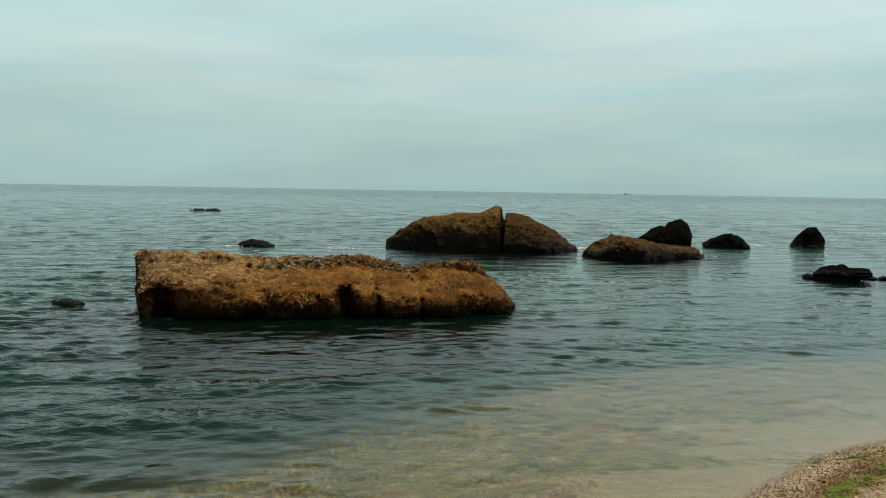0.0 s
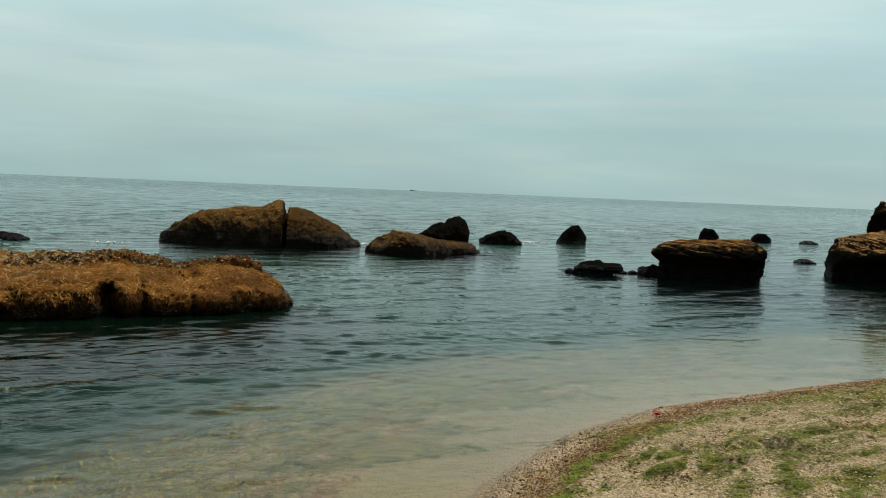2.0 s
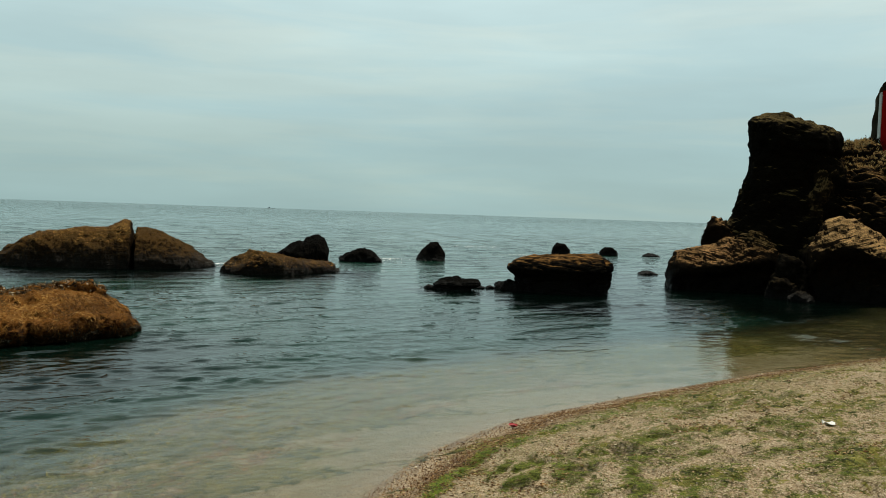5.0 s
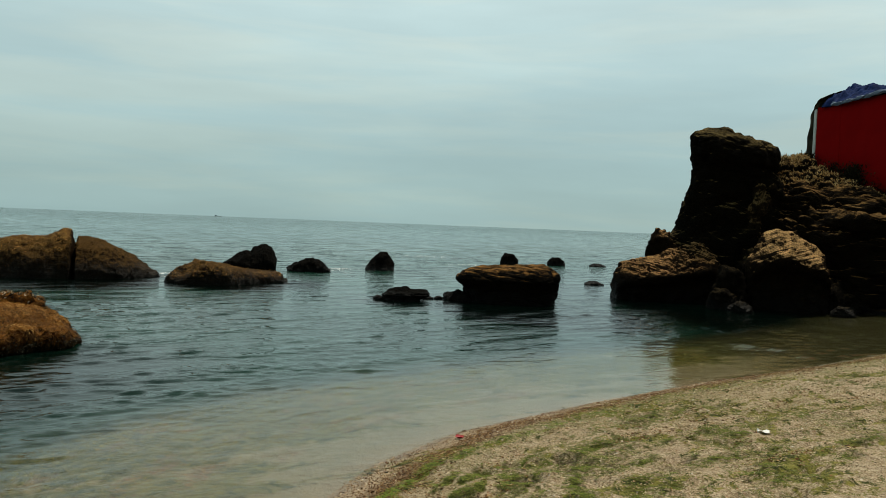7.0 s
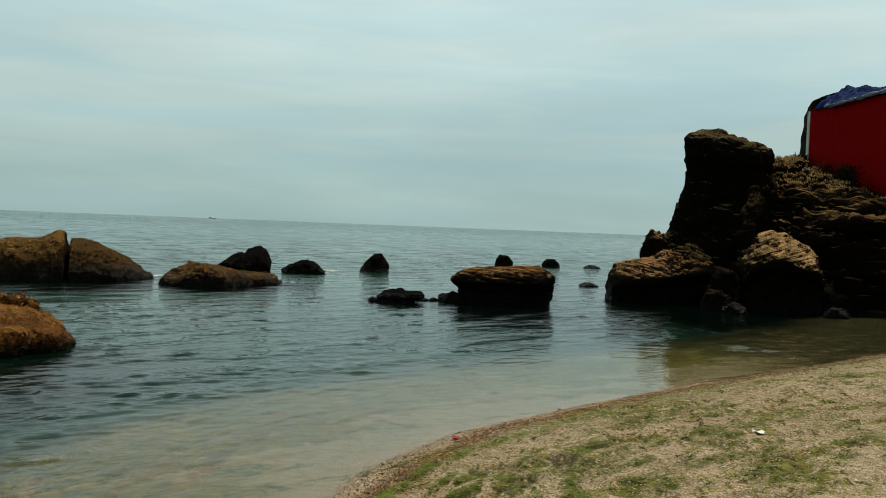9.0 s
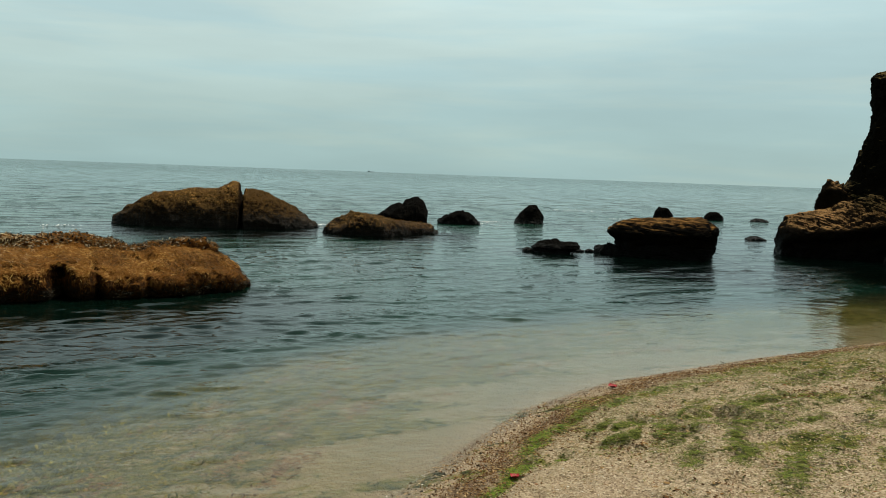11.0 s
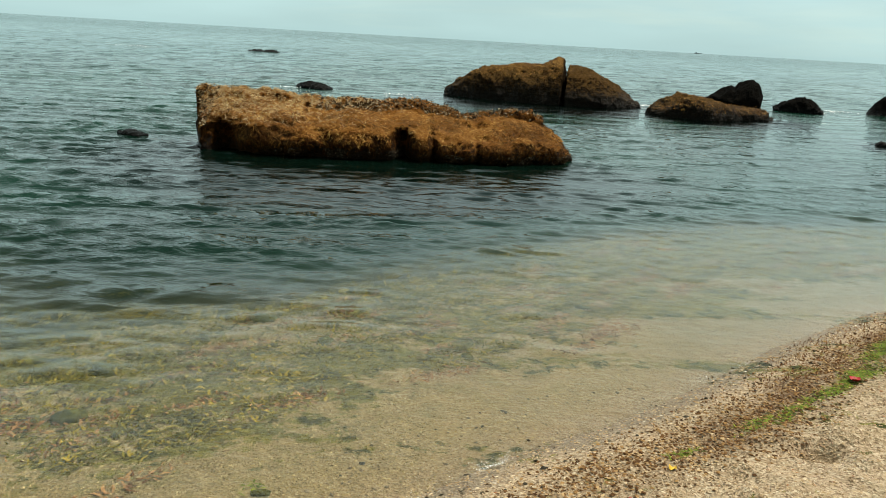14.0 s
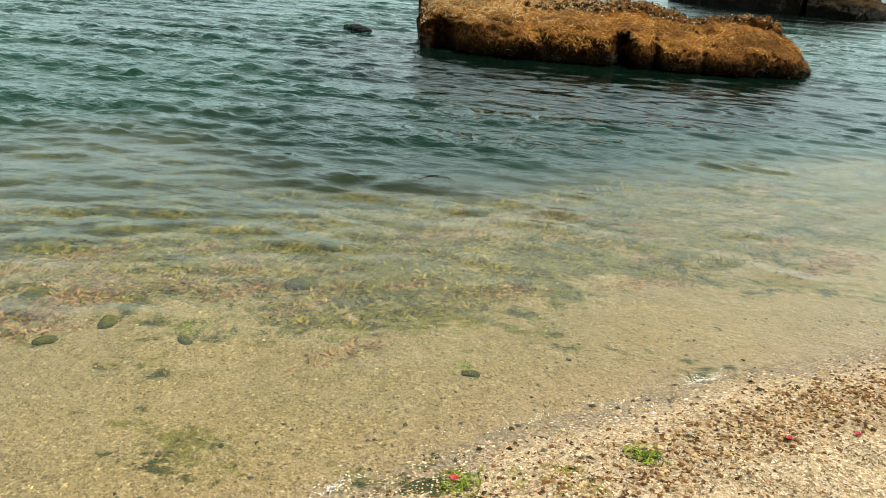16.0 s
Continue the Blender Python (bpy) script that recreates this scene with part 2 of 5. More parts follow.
    spread = calc(nt, "MULTIPLY", span(nt, calc(nt, "ADD", field, calc(nt, "MULTIPLY", calc(nt, "SUBTRACT", scrap, 0.5), 0.7)), 0.53, 0.6, 0, 0.9, True), span(nt, s, 0.6, 1.3, 0, 1))
    spread = calc(nt, "MULTIPLY", spread, span(nt, s, 3.5, 7.5, 1, 0.15))
    sepp = nt.nodes.new("ShaderNodeSeparateXYZ")
    nt.links.new(vec, sepp.inputs[0])
    where = span(nt, sepp.outputs["X"], 1.0, 4.5, 0.05, 1.0)
    green = calc(nt, "MULTIPLY", calc(nt, "MAXIMUM", calc(nt, "MULTIPLY", line, span(nt, scrap, 0.4, 0.6, 0.0, 0.7)), calc(nt, "MULTIPLY", spread, 0.9)), where)
    weed = ramp(nt, shell, ((0.3, (0.03, 0.042, 0.005)), (0.7, (0.16, 0.17, 0.028))))
    col = blend(nt, green, col, weed)
    # under water: weed in bands along the shore, thick where the bed drops away
    turned = nt.nodes.new("ShaderNodeMapping")
    turned.inputs["Rotation"].default_value = (0, 0, radians(-42))
    turned.inputs["Scale"].default_value = (0.5, 1.3, 1.0)
    nt.links.new(vec, turned.inputs[0])
    drift = noise_tex(nt, turned.outputs[0], 1.3, 5, 0.65, 0.7)
    fleck = noise_tex(nt, vec, 17.0, 5, 0.75, 0.4)
    deep = span(nt, s, -2.2, -3.3, 0, 1)
    off_shore = calc(nt, "ADD", s, span(nt, sepp.outputs["X"], -1.5, -2.7, 0, 0.8))
    belt = calc(nt, "ADD", calc(nt, "ADD", span(nt, off_shore, -0.6, -1.4, -0.25, 0.05), span(nt, sepp.outputs["X"], 0.0, 2.0, 0.0, 0.12)), calc(nt, "MULTIPLY", deep, 0.3))
    cover = calc(nt, "ADD", calc(nt, "ADD", calc(nt, "MULTIPLY", calc(nt, "SUBTRACT", drift, 0.22), 1.8), belt), calc(nt, "MULTIPLY", calc(nt, "SUBTRACT", mottle, 0.5), 0.9))
    cover = calc(nt, "ADD", cover, calc(nt, "MULTIPLY", calc(nt, "SUBTRACT", fleck, 0.5), 0.6))
    under = span(nt, cover, 0.44, 0.55, 0, 1, True)
    pool = span(nt, calc(nt, "ADD", sepp.outputs["X"], calc(nt, "MULTIPLY", calc(nt, "SUBTRACT", drift, 0.5), 5.0)), 9.6, 12.4, 0, 1, True)
    under = calc(nt, "MAXIMUM", under, calc(nt, "MULTIPLY", pool, span(nt, s, 0.25, -0.1, 0, 1)))
    mossy = ramp(nt, fleck, ((0.3, (0.032, 0.036, 0.004)), (0.5, (0.14, 0.132, 0.014)), (0.72, (0.32, 0.275, 0.045))))
    algae = calc(nt, "MULTIPLY", span(nt, mottle, 0.47, 0.58, 0, 1, True), span(nt, off_shore, -0.3, -1.2, 0, 0.85))
    col = blend(nt, algae, col, blend(nt, span(nt, fleck, 0.35, 0.65), (0.075, 0.07, 0.014), (0.3, 0.255, 0.075)))
    pale = calc(nt, "MULTIPLY", span(nt, mottle, 0.42, 0.34, 0, 1, True), span(nt, s, -0.4, -1.3, 0, 0.55))
    col = blend(nt, pale, col, (0.58, 0.5, 0.33))
    col = blend(nt, calc(nt, "MULTIPLY", under, 0.92), col, mossy)
    tuft = calc(nt, "MULTIPLY", span(nt, calc(nt, "ADD", mottle, calc(nt, "MULTIPLY", deep, 0.12)), 0.53, 0.6, 0, 0.92, True), under)
    col = blend(nt, tuft, col, blend(nt, fleck, (0.009, 0.014, 0.001), (0.05, 0.06, 0.006)))
    # pool bed painted dark olive for its weed and the outcrop's reflection
    col = blend(nt, calc(nt, "MULTIPLY", pool, span(nt, s, 0.1, -0.15, 0, 0.92)), col, blend(nt, span(nt, mottle, 0.4, 0.6), (0.014, 0.014, 0.003), (0.06, 0.054, 0.011)))
    # wet sand is deeper in colour
    wet = span(nt, edge, 0.05, 0.3, 1, 0, True)
    hsv = node(nt, "ShaderNodeHueSaturation", Value=0.55, Saturation=1.0)
    nt.links.new(col, hsv.inputs["Color"])
    col = blend(nt, wet, col, hsv.outputs[0])
    # the added slope behind the beach, out of view: dry earth and scrub
    up = span(nt, s, 9.0, 13.0, 0, 1, True)
    col = blend(nt, up, col, blend(nt, patch, (0.04, 0.04, 0.014), (0.12, 0.09, 0.045)))
    nt.links.new(col, bsdf.inputs["Base Color"])
    nt.links.new(span(nt, wet, 0, 1, 0.95, 0.45), bsdf.inputs["Roughness"])
    bsdf.inputs["Specular IOR Level"].default_value = 0.3
    nrm = bump(nt, noise_tex(nt, vec, 7, 6, 0.72), 1.0, 0.11)
    nrm = bump(nt, speck.outputs["Distance"], 0.6, 0.006, nrm)
    nt.links.new(nrm, bsdf.inputs["Normal"])
    return m


def water_material():
    """Clear over the shallows, closing to a dark green body with depth; the surface is rougher far out, where ripples crowd."""
    m, nt, clear = material("sea water")
    out = nt.nodes["Material Output"]
    vec = coords(nt)
    depth = attribute(nt, "depth")
    chop = attribute(nt, "chop")
    patch = noise_tex(nt, vec, 0.13, 4, 0.6, 0.5)
    open_bed = blend(nt, span(nt, patch, 0.38, 0.66), (0.003, 0.0165, 0.0098), (0.0085, 0.039, 0.0245))
    # dark tone for weed beds and for rock reflections painted into the water colour
    mirror_and_weed = blend(nt, span(nt, patch, 0.38, 0.66), (0.0002, 0.0012, 0.0008), (0.0004, 0.0028, 0.0019))
    body = blend(nt, attribute(nt, "weed"), open_bed, mirror_and_weed)
    body = blend(nt, span(nt, chop, 0.02, 0.3), body, blend(nt, patch, (0.0022, 0.025, 0.0215), (0.007, 0.054, 0.046)))
    deep = nt.nodes.new("ShaderNodeBsdfPrincipled")
    nt.links.new(body, deep.inputs["Base Color"])
    clear.inputs["Transmission Weight"].default_value = 1.0
    clear.inputs["Specular IOR Level"].default_value = 0.07
    nt.links.new(span(nt, attribute(nt, "weed"), 0.0, 1.0, 0.3, 0.26), deep.inputs["Specular IOR Level"])
    nt.links.new(ramp(nt, depth, ((0.0, (0.98, 0.97, 0.8)), (0.12, (0.95, 0.96, 0.74)), (0.3, (0.76, 0.86, 0.58)), (0.6, (0.44, 0.66, 0.44)))), clear.inputs["Base Color"])
    small = noise_tex(nt, coords(nt, (0.8, 1.5, 1.0)), 4.6, 3, 0.55, 0.35)
    tiny = noise_tex(nt, coords(nt, (0.8, 1.7, 1.0)), 9.5, 3, 0.6, 0.3)
    swell = noise_tex(nt, coords(nt, (0.6, 1.3, 1.0)), 0.9, 3, 0.6, 0.5)
    wind = attribute(nt, "wind")
    calm = calc(nt, "MULTIPLY", span(nt, depth, 0.1, 0.9, 0.16, 1), wind)
    nrm = bump(nt, calc(nt, "MULTIPLY", swell, calm), 0.5, 0.3)
    lap = calc(nt, "MAXIMUM", calc(nt, "MULTIPLY", calm, 1.3), 0.14)
    nrm = bump(nt, calc(nt, "MULTIPLY", small, lap), 0.6, 0.06, nrm)
    nrm = bump(nt, calc(nt, "MULTIPLY", tiny, lap), 0.6, 0.035, nrm)
    # far out the ripples are too small to be modelled: their slopes tilt the surface at random
    cast = node(nt, "ShaderNodeTexNoise", Scale=1.0, Detail=5.0, Roughness=0.6, Distortion=0.3)
    nt.links.new(coords(nt, (0.5, 1.6, 1.0)), cast.inputs["Vector"])
    off = nt.nodes.new("ShaderNodeVectorMath")
    off.operation = "SUBTRACT"
    nt.links.new(cast.outputs["Color"], off.inputs[0])
    off.inputs[1].default_value = (0.5, 0.5, 0.5)
    streak = noise_tex(nt, coords(nt, (0.012, 0.05, 1.0)), 1.0, 4, 0.6, 0.6)
    lean = nt.nodes.new("ShaderNodeVectorMath")
    lean.operation = "SCALE"
    nt.links.new(off.outputs[0], lean.inputs[0])
    nt.links.new(calc(nt, "MULTIPLY", attribute(nt, "ruffle"), span(nt, streak, 0.35, 0.65, 0.75, 1.25)), lean.inputs["Scale"])
    tilted = nt.nodes.new("ShaderNodeVectorMath")
    nt.links.new(nrm, tilted.inputs[0])
    nt.links.new(lean.outputs[0], tilted.inputs[1])
    unit = nt.nodes.new("ShaderNodeVectorMath")
    unit.operation = "NORMALIZE"
    nt.links.new(tilted.outputs[0], unit.inputs[0])
    for b in (clear, deep):
        b.inputs["IOR"].default_value = 1.333
        nt.links.new(unit.outputs[0], b.inputs["Normal"])
        nt.links.new(span(nt, chop, 0, 1, 0.02, 0.08), b.inputs["Roughness"])
    mix = nt.nodes.new("ShaderNodeMixShader")
    nt.links.new(span(nt, calc(nt, "POWER", 2.718, calc(nt, "MULTIPLY", calc(nt, "POWER", depth, 3.0), -5.5)), 0, 1, 1.0, 0.0), mix.inputs[0])
    nt.links.new(clear.outputs[0], mix.inputs[1])
    nt.links.new(deep.outputs[0], mix.inputs[2])
    nt.links.new(mix.outputs[0], out.inputs["Surface"])
    return m


M_GROUND = ground_material()
M_WATER = water_material()


def plain(name, col, col2, scale=6.0, rough=0.7, relief=0.3, size=0.02, metal=0.0, gloss=0.4):
    m, nt, bsdf = material(name)
    vec = coords(nt)
    n = noise_tex(nt, vec, scale, 6, 0.6)
    nt.links.new(blend(nt, span(nt, n, 0.3, 0.7), col, col2), bsdf.inputs["Base Color"])
    bsdf.inputs["Roughness"].default_value = rough
    bsdf.inputs["Metallic"].default_value = metal
    bsdf.inputs["Specular IOR Level"].default_value = gloss
    nt.links.new(bump(nt, n, relief, size), bsdf.inputs["Normal"])
    return m


# ---- mesh helpers ----
def mesh_of(name, verts, faces, mat, smooth=True):
    me = bpy.data.meshes.new(name)
    verts = np.asarray(verts, dtype=np.float32)
    faces = np.asarray(faces, dtype=np.int32)
    k = faces.shape[1]
    me.vertices.add(len(verts))
    me.vertices.foreach_set("co", verts.ravel())
    me.loops.add(faces.size)
    me.loops.foreach_set("vertex_index", faces.ravel())
    me.polygons.add(len(faces))
    me.polygons.foreach_set("loop_start", np.arange(0, faces.size, k, dtype=np.int32))
    me.polygons.foreach_set("use_smooth", np.full(len(faces), smooth))
    me.update(calc_edges=True)
    me.materials.append(mat)
    return me


def grid_faces(n, m, wrap=False):
    i = np.arange(n - 1)[:, None]
    j = np.arange(m if wrap else m - 1)[None, :]
    j2 = (j + 1) % m
    return np.stack([i * m + j, (i + 1) * m + j, (i + 1) * m + j2, i * m + j2], -1).reshape(-1, 4)


def put_attribute(me, name, values):
    a = me.attributes.new(name, "FLOAT", "POINT")
    a.data.foreach_set("value", np.asarray(values, dtype=np.float32).ravel())


def part(name, me, parent, label=""):
    ob = new(name, me)
    ob.parent = parent
    return tagged(ob, label)


def fbm(p, scale, octaves, seed):
    off = Vector((seed * 7.31, seed * 3.17, seed * 5.77))
    return np.array([noise.fractal(Vector(q) * scale + off, 0.9, 2.1, octaves) for q in p])


def crag(p, scale, seed):
    """Blocky relief: the distance to the nearest cell centre, so that faces meet at edges."""
    off = Vector((seed * 2.3, seed * 9.1, seed * 4.7))
    out = np.empty(len(p))
    for i, q in enumerate(p):
        d = noise.voronoi(Vector(q) * scale + off)[0]
        out[i] = d[1] - d[0]
    return out


def normals_of(g, wrap=True):
    du = np.gradient(g, axis=0)
    ext = np.concatenate([g[:, -1:], g, g[:, :1]], 1)
    dv = (ext[:, 2:] - ext[:, :-2]) / 2
    n = np.cross(du, dv)
    return n / np.maximum(np.linalg.norm(n, axis=2, keepdims=True), 1e-9)


def roughen(g, amp, scale, seed, blocky=0.0, bscale=1.0, strata=0.0, layers=3.0, flat=(1, 1, 1), cracks=0.6):
    """Push a closed loft in and out along its normals by broad, blocky and layered relief."""
    n = normals_of(g)
    p = (g * np.array(flat)).reshape(-1, 3)
    d = amp * fbm(p, scale, 5, seed)
    d += amp * 0.35 * fbm(p, scale * 4, 4, seed + 3)
    d += amp * 0.16 * fbm(p, scale * 11, 3, seed + 4)
    d -= amp * cracks * np.exp(-(fbm(p, scale * 1.7, 3, seed + 6) / 0.05) ** 2)
    if blocky:
        d += blocky * (np.minimum(crag(p, bscale, seed), 0.5) - 0.25)
    if strata:
        z = p[:, 2] * layers + 1.2 * fbm(p, 0.7, 3, seed + 5) + 0.35 * p[:, 0]
        saw = z - np.floor(z)
        d += strata * (np.minimum(saw * 3.5, 1.0) - 0.6) * (0.5 + 0.8 * np.abs(fbm(p, 1.1, 2, seed + 8)))
    return g + n * d.reshape(g.shape[:2])[..., None]


def long_rock(half, top, front, back, base=-1.3, nu=120, nv=64, power=2.6, blunt=5.0, shift=None, foot=1.0):
    """A loft along x: top, front and back give the crest height and the depths towards and away, as (u, value) rows, u from -1 to 1."""
    u = np.linspace(-1, 1, nu)
    u = np.sign(u) * np.abs(u) ** 0.85
    th = np.linspace(0, 2 * np.pi, nv, endpoint=False)
    hi = np.interp(u, *zip(*top))
    fr = np.interp(u, *zip(*front))
    bk = np.interp(u, *zip(*back))
    sh = np.interp(u, *zip(*shift)) if shift else 0 * u
    end = np.maximum(1 - np.abs(u) ** blunt, 0.0) ** (1 / blunt)
    c, s = np.cos(th), np.sin(th)
    cc = np.sign(c) * np.abs(c) ** (2 / power)
    ss = np.sign(s) * np.abs(s) ** (2 / power)
    y = np.where(cc[None] < 0, cc[None] * fr[:, None], cc[None] * bk[:, None]) * end[:, None]
    y = y * np.where(ss < 0, foot, 1.0)[None] + sh[:, None]
    z = np.where(ss[None] > 0, ss[None] * hi[:, None] * end[:, None] ** 0.6, -ss[None] * base)
    x = np.repeat((u * half)[:, None], nv, 1)
    return np.stack([x, y, z], -1)


def tall_rock(rows, nz=90, nv=90, power=2.6):
    """A loft along z from rows of (z, left, right, front, back)."""
    rows = np.array(rows, float)
    z = np.linspace(rows[0, 0], rows[-1, 0], nz)
    le, ri, fr, bk = [np.interp(z, rows[:, 0], rows[:, i]) for i in (1, 2, 3, 4)]
    th = np.linspace(0, 2 * np.pi, nv, endpoint=False)[::-1]
    c, s = np.cos(th), np.sin(th)
    cc = np.sign(c) * np.abs(c) ** (2 / power)
    ss = np.sign(s) * np.abs(s) ** (2 / power)
    x = (le + ri)[:, None] / 2 + (ri - le)[:, None] / 2 * cc[None]
    y = (fr + bk)[:, None] / 2 + (bk - fr)[:, None] / 2 * ss[None]
    g = np.stack([x, y, np.repeat(z[:, None], nv, 1)], -1)
    cap = g[-1].mean(0)
    wide = min(1.0, float(np.ptp(g[-1][:, 0])) / 1.5)
    caps = [cap + (g[-1] - cap) * k + np.array([0, 0, h * wide]) for k, h in ((0.85, 0.06), (0.6, 0.1), (0.3, 0.12), (0.02, 0.12))]
    return np.concatenate([g, np.stack(caps)], 0)


def loft_mesh(name, g, mat):
    n, m = g.shape[:2]
    return mesh_of(name, g.reshape(-1, 3), grid_faces(n, m, True), mat)


def rock(name, g, mat, at, turn, label, category="rock", group=""):
    ob = new(name, loft_mesh(name, g, mat))
    ob.matrix_world = pose(*at, 0, 0, turn)
    return tagged(ob, label, category, group)


# ---- ground: sea bed, beach, added unseen slope behind and headland in one sheet ----
SHORE = np.array([(-4000, -1500), (-60, -22), (-8, -2.6), (-3, 0.1), (-1.6, 1.4), (-1.1, 1.95), (-0.8, 2.35), (-0.4, 2.8), (0.1, 3.3),
                  (0.55, 3.65), (1.2, 4.3), (1.75, 4.93), (2.75, 5.85), (3.9, 6.5), (5.9, 7.05), (8.3, 7.56), (11.25, 7.96), (14.5, 8.6),
                  (17.2, 9.4), (20, 11.2), (23.5, 13.2), (25, 14.6), (24.3, 15.8), (22.6, 17.2), (22.5, 19), (24, 22), (30, 27), (60, 40), (4000, 1200)])


def shore_distance(x, y):
    """Metres inland of the water's edge; negative out at sea."""
    p = np.stack([x.ravel(), y.ravel()], 1)
    best = np.full(len(p), 1e9)
    inside = np.zeros(len(p), bool)
    ring = np.concatenate([SHORE, [(4000, -6000), (-4000, -6000)]])
    for a, b in zip(SHORE[:-1], SHORE[1:]):
        d = b - a
        k = np.clip(((p - a) @ d) / (d @ d), 0, 1)
        best = np.minimum(best, np.hypot(*(p - a - k[:, None] * d).T))
    for a, b in zip(ring, np.roll(ring, -1, 0)):
        cross = (a[1] > p[:, 1]) != (b[1] > p[:, 1])
        with np.errstate(divide="ignore", invalid="ignore"):
            xi = (b[0] - a[0]) * (p[:, 1] - a[1]) / (b[1] - a[1]) + a[0]
        inside ^= cross & (p[:, 0] < xi)
    return np.where(inside, best, -best).reshape(x.shape)


def ease(a, b, v):
    t = np.clip((v - a) / (b - a), 0, 1)
    return t * t * (3 - 2 * t)


def wavy(x, y, lam, seed, count=7):
    """Cheap smooth relief: crossing sine waves of about one length."""
    rng = np.random.default_rng(seed)
    out = 0
    for _ in range(count):
        a, k, ph = rng.uniform(0, np.pi), 2 * np.pi / (lam * rng.uniform(0.6, 1.6)), rng.uniform(0, 6.28)
        out = out + np.sin(k * (x * np.cos(a) + y * np.sin(a)) + ph)
    return out / count ** 0.5


dent_rng = np.random.default_rng(5)
DENTS = [(1.93, 3.44, 0.085, 0.13), (1.39, 3.23, 0.085, 0.12), (3.25, 4.37, 0.09, 0.1), (1.62, 3.2, 0.14, 0.03)]
while len(DENTS) < 60:
    dx, dy = dent_rng.uniform(0, 9), dent_rng.uniform(0.6, 6.5)
    if shore_distance(np.array([dx]), np.array([dy]))[0] > 0.85:
        DENTS.append((dx, dy, dent_rng.uniform(0.05, 0.11), dent_rng.uniform(0.03, 0.08)))


def ground_height(x, y):
    s = shore_distance(x, y)
    d = np.maximum(-s, 0) * (1 - 0.45 * ease(-1.6, -5.0, x))
    sea = -np.interp(d, (0, 0.5, 1, 2, 2.5, 3.3, 4.5, 8, 15, 40, 200, 3000), (0, 0.05, 0.1, 0.2, 0.29, 0.8, 1.15, 1.6, 2.1, 4, 10, 30))
    sea = sea + wavy(x, y, 1.3, 4) * 0.06 * np.clip(d - 0.6, 0, 2) / 2
    up = np.maximum(s, 0)
    land = 0.40 * (1 - np.exp(-up / 1.5)) + 0.012 * np.minimum(up, 8)
    land = land + (wavy(x, y, 0.55, 1) * 0.014 + wavy(x, y, 0.24, 2) * 0.013 + wavy(x, y, 0.12, 3) * 0.005) * np.clip(up - 0.2, 0, 0.6) / 0.6
    for dx, dy, dr, dd in DENTS:
        land = land - dd * np.exp(-(((x - dx) ** 2 + (y - dy) ** 2) / (1.15 * dr) ** 2) ** 2) + 0.4 * dd * np.exp(-((x - dx - 1.2 * dr) ** 2 + (y - dy + 0.9 * dr) ** 2) / dr ** 2)
    # unseen high slope added behind the beach to keep sky light off the rocks
    shade_bluff = 15 * ease(-5, -18, y + 0.15 * x) * ease(3, 8, s)
    head = 4.3 * ease(1.0, 5.5, s) * ease(16, 25, 0.755 * x + 0.656 * y) * ease(-1.0, 4.0, y - 6)
    return np.where(s > 0, land + np.maximum(shade_bluff, head), sea), s


def graded(lo, a, b, hi, step, grow):
    mid = list(np.arange(a, b, step))
    left, d, v = [], step, a
    while v > lo:
        d *= grow
        v -= d
        left.append(v)
    right, d, v = [], step, b
    while v < hi:
        right.append(v)
        d *= grow
        v += d
    return np.array(left[::-1] + mid + right + [hi])


gx = graded(-4500, -4.5, 9.0, 4500, 0.034, 1.05)
gy = graded(-4500, 0.8, 9.5, 4600, 0.032, 1.05)
GX, GY = np.meshgrid(gx, gy, indexing="ij")
GZ, GS = ground_height(GX, GY)
me = mesh_of("ground", np.stack([GX, GY, GZ], -1).reshape(-1, 3), grid_faces(len(gx), len(gy)), M_GROUND)
put_attribute(me, "shore", GS)
tagged(new("ground", me), "pale shell-sand beach and sea bed with green weed and brown wrack", "beach", kind="structure")


